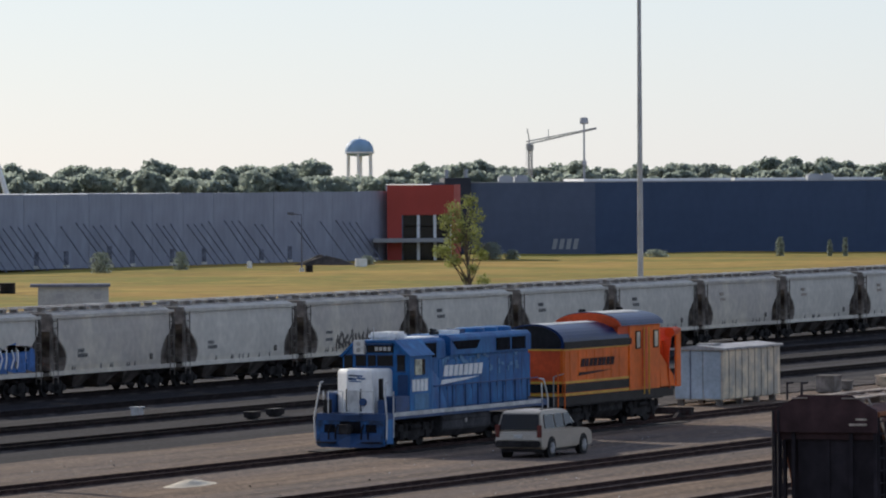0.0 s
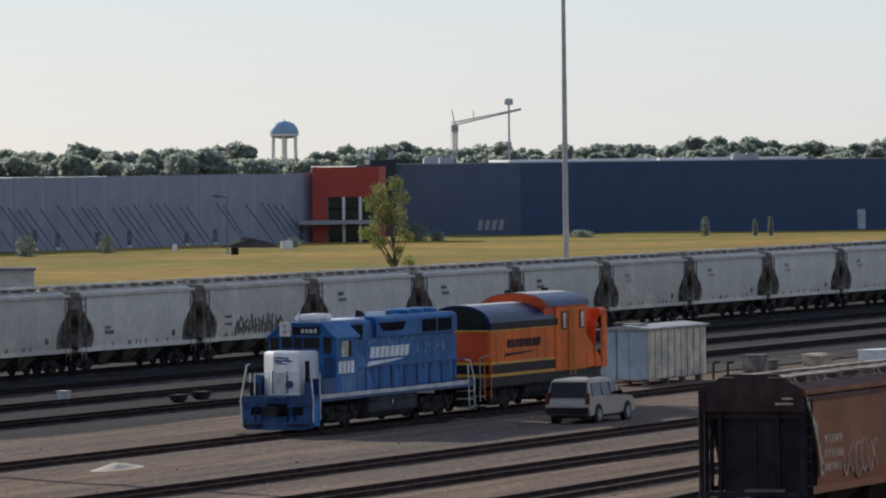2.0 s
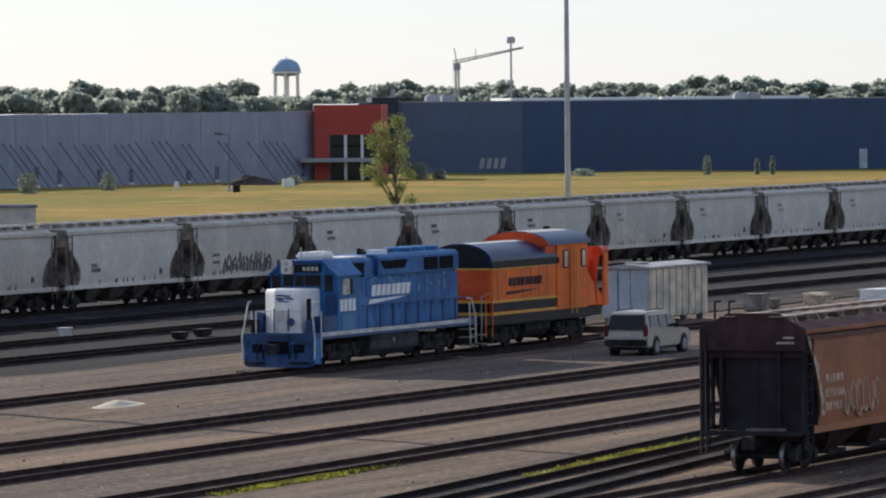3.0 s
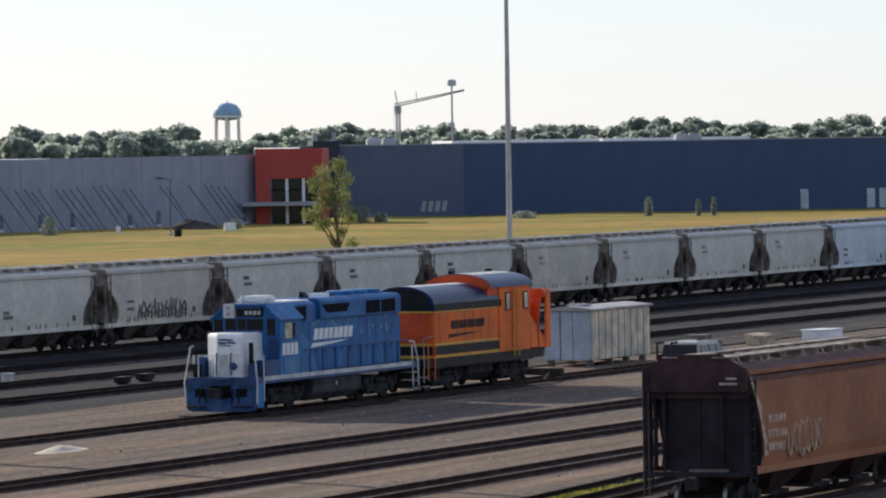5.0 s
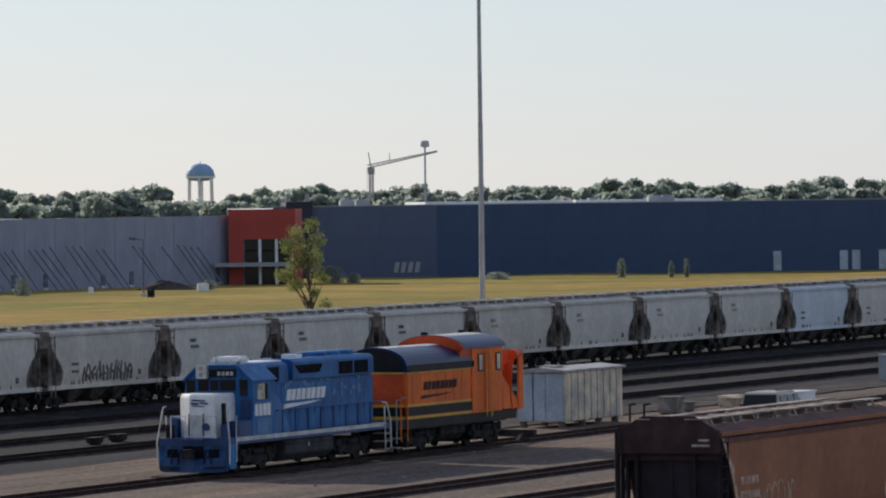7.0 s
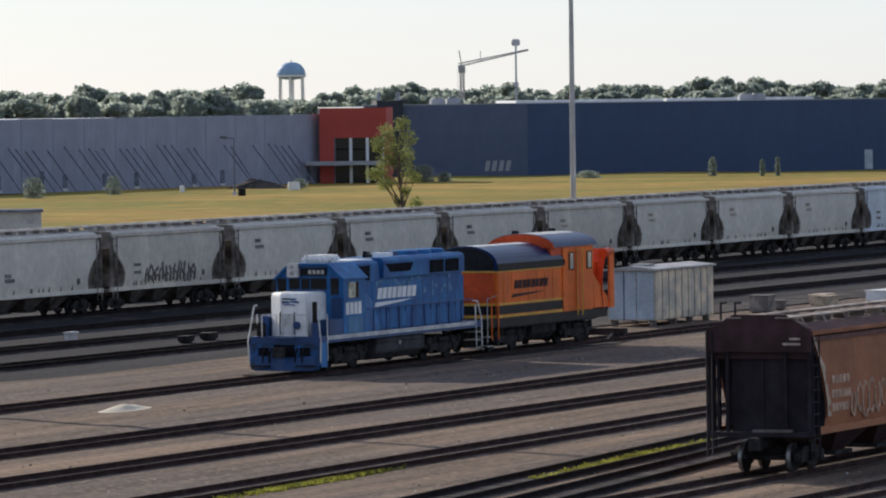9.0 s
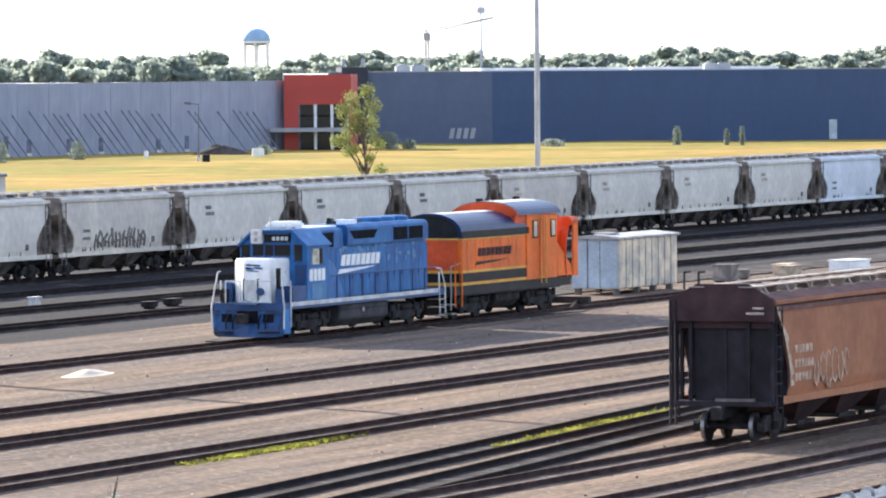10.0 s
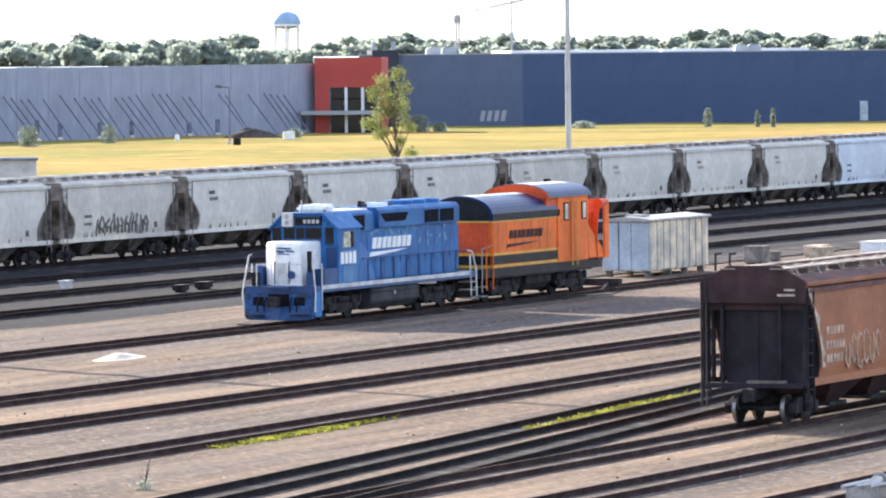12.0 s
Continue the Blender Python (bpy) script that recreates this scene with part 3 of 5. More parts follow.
def young_tree():
    rng = random.Random(5)
    ob = thing("young_tree", pose(401, 165.0, -0.4), "slender young tree with clumped sunlit green leaves", "tree")
    s = Shape()
    stem = [(0, 0, 0), (0.1, 0.05, 2.2), (-0.05, 0.0, 4.2), (-0.25, 0.1, 6.4), (-0.35, 0.1, 9.0)]
    for (p, q), (r0, r1) in zip(zip(stem, stem[1:]), ((0.2, 0.17), (0.17, 0.13), (0.13, 0.08), (0.08, 0.03))):
        s.tube(p, q, r0, r1, 10)
    heads = []
    # clusters: across the view, height, size
    for a, z, r in ((-1.0, 9.2, 0.85), (0.15, 9.8, 0.75), (-1.5, 8.4, 0.75), (-0.5, 8.4, 0.9), (0.3, 8.8, 0.8), (-1.6, 7.3, 0.8), (-0.7, 7.4, 0.85),
                    (0.35, 7.6, 0.8), (-2.0, 6.4, 0.6), (-1.2, 6.5, 0.75), (0.1, 6.5, 0.8), (0.6, 6.1, 0.5), (-1.6, 5.7, 0.55), (-0.5, 5.8, 0.6),
                    (0.2, 5.2, 0.5), (0.9, 4.3, 0.65), (1.3, 3.6, 0.7), (0.7, 3.3, 0.6), (1.1, 2.7, 0.6), (-0.1, 4.5, 0.4), (0.5, 2.3, 0.5)):
        c = Vector((a * 0.38, -a * 0.92, z)) + Vector((rng.uniform(-0.6, 0.6), rng.uniform(-0.3, 0.3), 0))
        heads.append((c, r))
        t = min(0.95, max(0.15, (z - 1.5) / 9.0))
        i = min(3, int(t * 4))
        base = Vector(stem[i]).lerp(Vector(stem[i + 1]), t * 4 - i) - Vector((0, 0, 0.4))
        s.tube(base, base.lerp(c, 0.6) + Vector((0, 0, 0.12)), 0.05, 0.03, 6).tube(base.lerp(c, 0.6) + Vector((0, 0, 0.12)), c, 0.03, 0.012, 5)
    part("trunk", s, M_BARK, ob, "brown forked trunk")
    s = Shape()
    for c, r in heads:
        for _ in range(int(340 * r)):
            d = Vector((rng.gauss(0, 1), rng.gauss(0, 1), rng.gauss(0, 0.9))).normalized() * r * 0.86 * rng.random() ** 0.5
            leaf(s, c + d, rng.uniform(0.07, 0.13), rng)
    part("crown", s, M_LEAF, ob, "sparse yellow-green leaves")


young_tree()


def shrub(m, w, h, label, seed, group="shrubs along the warehouse"):
    rng = random.Random(seed)
    ob = thing("shrub", m, label, "shrub", group)
    s = Shape()
    for _ in range(6):
        s.tube((0, 0, -0.1), (rng.uniform(-w, w) * 0.4, rng.uniform(-w, w) * 0.4, h * rng.uniform(0.5, 0.9)), 0.05, 0.015, 5)
    part("stem", s, M_BARK, ob)
    s = Shape()
    for _ in range(int(160 + 90 * w * h)):
        z = rng.random()
        r = 0.5 * w * math.sqrt(max(0.05, 1 - (1.5 * z - 0.6) ** 2)) * math.sqrt(rng.random()) * rng.uniform(0.7, 1.15)
        th = rng.uniform(0, 6.283)
        leaf(s, (r * math.cos(th), r * math.sin(th), z * h), rng.uniform(0.12, 0.24), rng)
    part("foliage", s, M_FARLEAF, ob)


def at_bearing(az, d, z=-0.3):
    return pose(d * math.cos(radians(az)), d * math.sin(radians(az)), z)


for i, (az, d, w, h) in enumerate(((25.70, 752, 2.8, 2.6), (24.98, 770, 2.0, 2.4), (19.56, 870, 1.3, 2.7), (19.11, 870, 0.8, 2.3), (18.97, 870, 0.8, 2.6),
                                   (22.17, 850, 3.2, 2.4), (21.98, 850, 2.2, 1.4), (20.68, 860, 3.6, 1.2), (23.3, 800, 2.0, 1.4), (27.2, 740, 2.6, 2.2))):
    shrub(at_bearing(az, d), w, h, "small leafy green shrub before the warehouse wall", 40 + i)


# ---- far things ----
def water_tower():
    ob = thing("water_tower", at_bearing(23.358, 3000, 0), "pale blue domed water tower on white legs", "water tower")
    zb, R = 21.2, 6.7
    prof = [(0.01, zb - 1.0), (R * 0.7, zb - 0.5), (R, zb + 0.6), (R * 1.01, zb + 2.2), (R * 0.93, zb + 4.2), (R * 0.72, zb + 6.0), (R * 0.4, zb + 7.2), (0.01, zb + 7.6)]
    part("tank", Shape().lathe(prof, n=32), M_TANK, ob, "pale blue domed steel tank", smooth=True)
    for i in range(6):
        a = 2 * math.pi * (i + 0.3) / 6
        x, y = R * 0.9 * math.cos(a), R * 0.9 * math.sin(a)
        part("leg", Shape().tube((x * 1.05, y * 1.05, 0), (x, y, zb + 0.4), 0.62, 0.55, 12), M_FARWHITE, ob, "white steel leg")
    part("riser", Shape().tube((0, 0, 0), (0, 0, zb), 1.3, n=16), M_FARWHITE, ob)
    part("balcony", Shape().lathe([(R * 1.06, zb + 0.6), (R * 1.06, zb + 1.4), (R * 1.02, zb + 1.4), (R * 1.02, zb + 0.6)], n=32), M_FARWHITE, ob)
    part("finial", Shape().tube((0, 0, zb + 7.4), (0, 0, zb + 8.6), 0.25, n=8), M_FARWHITE, ob)


water_tower()


def tower_crane():
    ob = thing("tower_crane", at_bearing(21.813, 1600, 0), "pale grey slender crane with a rising jib", "crane")
    for x, y in ((-0.4, -0.4), (0.4, -0.4), (0.4, 0.4), (-0.4, 0.4)):
        part("mast_post", Shape().tube((x, y, 0), (x, y, 18.8), 0.13, n=6), M_FARGREY, ob)
    s = Shape()
    for i in range(20):
        z = i * 0.9
        s.tube((-0.4, -0.4, z), (0.4, 0.4, z + 0.9), 0.06, n=4).tube((0.4, -0.4, z), (-0.4, 0.4, z + 0.9), 0.06, n=4)
    part("lattice", s, M_FARGREY, ob)
    part("cab", Shape().box(-0.7, 0.7, -0.7, 0.7, 17.2, 18.9), M_FARGREY, ob, bevel=0.1)
    r = Vector((math.sin(radians(21.813)), -math.cos(radians(21.813)), 0))
    jib = Shape()
    p, q, k = Vector((0, 0, 18.8)) - r * 1.0, r * 16.8 + Vector((0, 0, 22.7)), Vector((0, 0, 0.75))
    jib.tube(p, q, 0.16, n=6).tube(p + k, q + k * 0.3, 0.14, n=6)
    for i in range(16):
        a, b = p.lerp(q, i / 16), p.lerp(q, (i + 1) / 16)
        jib.tube(a, b + k * (1 - 0.7 * (i + 1) / 16), 0.08, n=4)
    part("jib", jib, M_FARGREY, ob)
    part("apex", Shape().tube((0, 0, 18.8), Vector((0, 0, 22.8)) - r * 0.7, 0.14, n=6), M_FARGREY, ob)
    part("jib_post", Shape().tube(p.lerp(q, 0.32), p.lerp(q, 0.32) + Vector((0, 0, 2.6)), 0.09, n=6), M_FARGREY, ob)
    part("hoist_line", Shape().tube(p, (p.x, p.y, 9), 0.05, n=4), M_FARGREY, ob)


tower_crane()


def mast_light():
    ob = thing("mast_light", at_bearing(21.324, 1000, 0), "tall grey floodlight mast with a lamp ring", "light mast")
    part("mast", Shape().tube((0, 0, 0), (0, 0, 19.4), 0.24, 0.14, 10), M_FARGREY, ob)
    part("lamp_ring", Shape().lathe([(0.2, 19.1), (0.65, 19.2), (0.7, 19.5), (0.6, 20.1), (0.2, 20.2)], n=16), M_FARGREY, ob)
    part("collar", Shape().lathe([(0.2, 12.6), (0.4, 12.7), (0.4, 13.3), (0.2, 13.4)], n=12), M_FARGREY, ob)


mast_light()


def boom():
    ob = thing("crane_boom", at_bearing(26.62, 900, 0), "slanting white crane boom with a dark tip", "crane")
    r = Vector((math.sin(radians(26.62)), -math.cos(radians(26.62)), 0))
    part("boom", Shape().tube(r * 3.0 + Vector((0, 0, 2)), -r * 0.2 + Vector((0, 0, 13.6)), 0.55, 0.32, 10), M_FARWHITE, ob)
    part("tip", Shape().tube(-r * 0.2 + Vector((0, 0, 13.5)), -r * 0.6 + Vector((0, 0, 14.5)), 0.38, 0.3, 10), M_BRACE, ob, "dark boom head")
    part("cab", Shape().box(-1.2, 1.2, -1.2, 1.2, 0, 3.0), M_BRACE, ob, bevel=0.1)


boom()


def lamp_post():
    ob = thing("lamp_post", at_bearing(23.886, 760, -0.3), "slim dark car-park lamp post before the grey wall", "lamp post")
    r = Vector((math.sin(radians(23.886)), -math.cos(radians(23.886)), 0))
    part("post", Shape().tube((0, 0, 0), (0, 0, 6.9), 0.09, 0.06, 10), M_BRACE, ob)
    part("arm", Shape().tube((0, 0, 6.85), -r * 1.1 + Vector((0, 0, 7.0)), 0.07, n=6), M_BRACE, ob)
    part("lamp_head", Shape().tube(-r * 0.9 + Vector((0, 0, 6.98)), -r * 1.7 + Vector((0, 0, 7.05)), 0.2, 0.14, 8), M_BRACE, ob, bevel=0.02)
    part("footing", Shape().tube((0, 0, -0.2), (0, 0, 0.5), 0.3, n=12), M_SOFTWHITE, ob, "round concrete footing")


lamp_post()


def soil_heap(m, w, d, h, seed, name="soil_heap", material=M_DIRT, label="low heap of dark soil before the warehouse", category="heap"):
    rng = random.Random(seed)
    s = Shape()
    n, k = 28, 12
    for i in range(k + 1):
        for j in range(n):
            t, a = i / k, 2 * math.pi * j / n
            z = h * (math.cos(t * math.pi) * 0.5 + 0.5) * (1 + 0.25 * noise.noise((math.cos(a) * 1.4 + seed, math.sin(a) * 1.4, t * 2)))
            s.v.append((t * w / 2 * math.cos(a) * (1 + 0.12 * noise.noise((a, seed, 0))), t * d / 2 * math.sin(a), z - 0.03 * (i == k)))
    s.f = [(i * n + j, i * n + (j + 1) % n, (i + 1) * n + (j + 1) % n, (i + 1) * n + j) for i in range(1, k) for j in range(n)]
    s.f.append(tuple(n + j for j in range(n)))
    ob = part(name, s, material, None, smooth=True)
    ob.matrix_basis = m
    tagged(ob, label, category)


soil_heap(at_bearing(23.68, 800, -0.3) @ Matrix.Rotation(radians(-67), 4, "Z"), 11.0, 4, 1.45, 3)
soil_heap(pose(212.1, 98.5, -0.2, 0, 0, 2), 5.2, 1.4, 0.22, 9, "lime_heap", M_LIME, "small spill of pale powder beside the rails", "spill")


def drum(az, d, r, h, material, label, name="drum"):
    ob = part(name, Shape().lathe([(0.01, 0), (r, 0.02), (r * 1.03, h * 0.33), (r, h * 0.36), (r * 1.03, h * 0.66), (r, h * 0.7), (r, h), (0.01, h + 0.02)], n=18), material, None)
    ob.matrix_basis = at_bearing(az, d, -0.15)
    tagged(ob, label, "drum")


drum(23.82, 745, 0.45, 0.9, M_BLACK, "small black drum on the meadow")
drum(23.35, 790, 0.75, 1.0, M_WHITE, "white round tank before the warehouse", "tank")
drum(26.55, 620, 0.8, 1.1, M_BLACK, "dark round bale on the grass", "bale")
drum(24.36, 780, 0.3, 0.9, M_WHITE, "short white post on the meadow", "post")


def light_pole(m, h, r, label, foot):
    ob = thing("light_pole", m, label, "light pole", "yard light poles")
    part("shaft", Shape().tube((0, 0, 0), (0, 0, h * 0.5), r, r * 0.78, 16).tube((0, 0, h * 0.5 - 0.4), (0, 0, h), r * 0.75, r * 0.5, 16), M_GALV, ob, "tapered galvanised shaft", smooth=False)
    part("footing", Shape().box(-foot, foot, -foot, foot, -0.3, 0.55), M_SOFTWHITE, ob, "square concrete footing", bevel=0.04)
    part("lamp_ring", Shape().lathe([(0.2, h - 0.6), (1.0, h - 0.5), (1.1, h), (0.2, h + 0.1)], n=18), M_GALV, ob)
    part("service_box", Shape().box(-r - 0.25, r + 0.25, -r - 0.15, r + 0.1, 1.0, 1.9), M_GALV, ob, bevel=0.02)


light_pole(pose(433, 164.66, -0.4, 0.2, -0.45, 0), 34, 0.225, "very tall slim galvanised yard light pole", 0.6)
light_pole(pose(209.7, 106.9, -0.2), 34, 0.34, "tall galvanised yard light pole on a concrete footing", 0.75)


def shed():
    ob = thing("equipment_shed", pose(331.2, 161.2, -0.6, 0, 0, -64), "pale grey flat-roofed trackside equipment shed", "shed")
    part("wall", Shape().box(-2.05, 2.05, 0, 3, 0, 5.45), M_GALV, ob, bevel=0.02)
    part("roof", Shape().box(-2.5, 2.15, -0.4, 3.4, 5.45, 5.6), M_BRACE, ob, "dark flat roof sheet")
    for x in (-1.0, 1.2):
        part("vent", Shape().box(x, x + 0.4, -0.06, 0.0, 4.75, 5.05), M_FARGREY, ob)


shed()


# ---- hopper cars ----
def wheelset_mesh(r=0.42, gauge=0.7535):
    s = Shape().tube((0, -gauge - 0.25, 0), (0, gauge + 0.25, 0), 0.085, n=10)
    for o in (-1, 1):
        y = o * gauge
        s.tube((0, y - 0.065, 0), (0, y + 0.065, 0), r, n=24)
        s.tube((0, y - o * 0.09, 0), (0, y - o * 0.06, 0), r + 0.03, n=24)
        s.tube((0, y + o * 0.06, 0), (0, y + o * 0.10, 0), 0.16, n=12)
    return mesh_of("wheelset", s, M_GRIME)


WHEELSET = wheelset_mesh()
ROLLING = []


def truck(parent, x, wheels=(-0.88, 0.88), y=0.98):
    t = new("truck")
    t.parent, t.matrix_basis = parent, pose(x, 0, 0)
    for o in (-1, 1):
        s = Shape()
        s.prism_y([(-1.15, 0.52), (-1.15, 0.34), (-0.62, 0.34), (-0.35, 0.18), (0.35, 0.18), (0.62, 0.34), (1.15, 0.34), (1.15, 0.52), (0.6, 0.74), (-0.6, 0.74)], o * y - 0.07, o * y + 0.07)
        for q in wheels:
            s.box(q - 0.16, q + 0.16, o * y - 0.12, o * y + 0.14, 0.28, 0.58)
        for q in (-0.18, 0.0, 0.18):
            s.tube((q, o * (y + 0.1), 0.3), (q, o * (y + 0.1), 0.56), 0.07, n=8)
        part("side_frame", s, M_GRIME, t)
    part("bolster", Shape().box(-0.2, 0.2, -1.1, 1.1, 0.45, 0.82).tube((0, 0, 0.8), (0, 0, 1.0), 0.25, n=12), M_GRIME, t)
    for q in wheels:
        w = new("wheelset", WHEELSET)
        w.parent, w.matrix_basis = parent, pose(x + q, 0, 0.42)
        ROLLING.append((parent, w, x + q))


def stroke(s, pts, w, y):
    """A painted band along points (x, z) on a side at y."""
    n = len(pts)
    ring = []
    for i, p in enumerate(pts):
        a, b = pts[max(0, i - 1)], pts[min(n - 1, i + 1)]
        d = Vector((b[0] - a[0], b[1] - a[1])).normalized() * w / 2
        ring.append([(p[0] - d.y, y - 0.012, p[1] + d.x), (p[0] + d.y, y - 0.012, p[1] - d.x), (p[0] + d.y, y + 0.03, p[1] - d.x), (p[0] - d.y, y + 0.03, p[1] + d.x)])
    return loft(s, ring)


HATCH = {}
# height and set-back of the sloping ends
END_GREY = ((1.30, 1.70), (1.60, 1.92), (2.00, 1.95), (2.40, 1.66), (2.80, 1.15), (3.15, 0.68), (3.50, 0.46), (4.15, 0.40), (4.31, 0.40))
END_BROWN = ((1.30, 1.50), (1.60, 1.62), (2.05, 1.60), (2.65, 1.32), (3.20, 1.00), (3.60, 0.66), (3.90, 0.40), (4.15, 0.34), (4.31, 0.34))


def hopper(name, m, L, W, paint, top, end, label, group, bays=3, big=False, seed=0):
    """A covered hopper car standing on x 0 to L."""
    rng = random.Random(seed)
    ob = thing(name, m, label, "hopper car", group)
    h = W / 2
    z0, z1 = 1.30, 4.15
    rings, ends = [], END_BROWN if big else END_GREY
    for (z, inset), half in zip(ends, (h - 0.10, h - 0.03, h, h + 0.01, h + 0.01, h, h - 0.03, h - 0.12, h - 0.48)):
        rings.append([(inset, -half, z), (L - inset, -half, z), (L - inset, half, z), (inset, half, z)])
    part("body", loft(Shape(), rings), paint, ob, bevel=0.02)
    for o in (-1, 1):
        part("top_rail", Shape().box(0.30, L - 0.30, o * (h - 0.02) - 0.05, o * (h - 0.02) + 0.05, z1 - 0.14, z1 + 0.02), paint, ob)
        part("side_sill", Shape().box(0.9 if big else 0.1, L - 0.1, o * (h - 0.04) - 0.06, o * (h - 0.04) + 0.06, 1.10, 1.32), paint, ob)
    part("roof_sheet", Shape().box(0.5, L - 0.5, -h + 0.5, h - 0.5, z1 + 0.15, z1 + 0.22), top, ob)
    lid = HATCH.get(top) or HATCH.setdefault(top, mesh_of("hatch", Shape().box(0, 0.85, -0.45, 0.45, 0, 0.16), top, 0.03))
    x = 1.2
    while x < L - 1.6:
        o = new("hatch", lid)
        o.parent, o.matrix_basis = ob, pose(x, rng.uniform(-0.05, 0.05), z1 + 0.22)
        x += 1.25
    s = Shape()
    for o in (-1, 1):
        s.box(0.05, L - 0.05, o * 0.78 - 0.24, o * 0.78 + 0.24, z1 + 0.40, z1 + 0.44)
        x = 0.6
        while x < L - 0.4:
            s.box(x, x + 0.05, o * 0.78 - 0.22, o * 0.78 + 0.22, z1 + 0.1, z1 + 0.40)
            x += 1.6
    part("running_board", s, top, ob)
    for e, sx in ((0.0, 1), (L, -1)):
        # the sloping end sheet and the frame before it
        sheet = [(e + sx * (q - 0.07), z) for z, q in ends[:7]] + [(e + sx * (q - 0.02), z) for z, q in reversed(ends[:7])]
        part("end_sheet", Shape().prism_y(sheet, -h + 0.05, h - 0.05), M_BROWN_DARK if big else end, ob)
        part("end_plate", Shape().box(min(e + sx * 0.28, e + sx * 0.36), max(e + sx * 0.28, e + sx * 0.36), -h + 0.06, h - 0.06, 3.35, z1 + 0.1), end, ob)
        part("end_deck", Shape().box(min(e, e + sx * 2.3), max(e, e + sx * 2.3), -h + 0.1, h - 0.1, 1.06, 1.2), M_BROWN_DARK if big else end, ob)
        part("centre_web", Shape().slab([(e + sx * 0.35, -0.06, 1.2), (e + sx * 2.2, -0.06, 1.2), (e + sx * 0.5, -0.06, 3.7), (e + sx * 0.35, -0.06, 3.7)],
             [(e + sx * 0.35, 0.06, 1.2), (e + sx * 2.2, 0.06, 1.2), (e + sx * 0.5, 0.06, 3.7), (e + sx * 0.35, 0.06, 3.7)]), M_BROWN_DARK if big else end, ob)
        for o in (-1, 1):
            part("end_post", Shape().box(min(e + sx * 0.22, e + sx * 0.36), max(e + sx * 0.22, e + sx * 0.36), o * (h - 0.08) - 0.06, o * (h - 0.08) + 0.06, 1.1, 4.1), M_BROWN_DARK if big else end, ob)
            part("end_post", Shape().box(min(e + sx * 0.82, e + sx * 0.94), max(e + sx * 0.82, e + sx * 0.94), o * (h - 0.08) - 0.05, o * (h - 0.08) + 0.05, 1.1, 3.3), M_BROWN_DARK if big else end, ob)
            lad = Shape()
            for k in range(9):
                z = 1.0 + k * 0.36
                lad.tube((e + sx * 0.30, o * (h + 0.02), z), (e + sx * 0.86, o * (h + 0.02), z), 0.022, n=5)
            lad.tube((e + sx * 0.30, o * (h + 0.02), 0.7), (e + sx * 0.30, o * (h + 0.02), 4.0), 0.03, n=5)
            lad.tube((e + sx * 0.86, o * (h + 0.02), 0.7), (e + sx * 0.86, o * (h + 0.02), 4.0), 0.03, n=5)
            part("ladder", lad, end if not big else M_BROWN_DARK, ob)
        part("coupler", Shape().box(min(e - sx * 0.4, e + sx * 1.2), max(e - sx * 0.4, e + sx * 1.2), -0.12, 0.12, 0.72, 1.0).box(min(e - sx * 0.45, e - sx * 0.15), max(e - sx * 0.45, e - sx * 0.15), -0.18, 0.18, 0.68, 1.04), M_GRIME, ob)
        part("brake_hose", Shape().path([(e, 0.4, 0.9), (e - sx * 0.2, 0.42, 0.6), (e - sx * 0.3, 0.3, 0.45)], 0.03), M_BLACK, ob)
        truck(ob, e + sx * 1.75)
    span = L - 2 * 3.1
    w = span / bays
    for i in range(bays):
        a = 3.1 + i * w
        # bays darker than the body: the underside's shade is in their colour
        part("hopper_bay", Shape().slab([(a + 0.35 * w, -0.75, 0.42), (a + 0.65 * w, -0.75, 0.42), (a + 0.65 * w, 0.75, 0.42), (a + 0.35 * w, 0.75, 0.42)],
             [(a + 0.02, -h + 0.16, 1.28), (a + w - 0.02, -h + 0.16, 1.28), (a + w - 0.02, h - 0.16, 1.28), (a + 0.02, h - 0.16, 1.28)]), end if big else M_BAY_SHADE, ob)
        part("outlet_gate", Shape().box(a + 0.3 * w, a + 0.7 * w, -0.95, 0.95, 0.30, 0.42), M_GRIME, ob)
    part("brake_gear", Shape().tube((2.2, -0.5, 0.95), (L - 2.2, -0.5, 0.95), 0.05, n=6).tube((L * 0.45, 0.6, 0.9), (L * 0.55, 0.6, 0.9), 0.2, n=10), M_GRIME, ob)
    return ob


CAR_L, CAR_STEP, CAR_V, GAP0, TRAIN_Y = 15.2, 16.0, -1.86, 319.63, 144.0
CARS = []


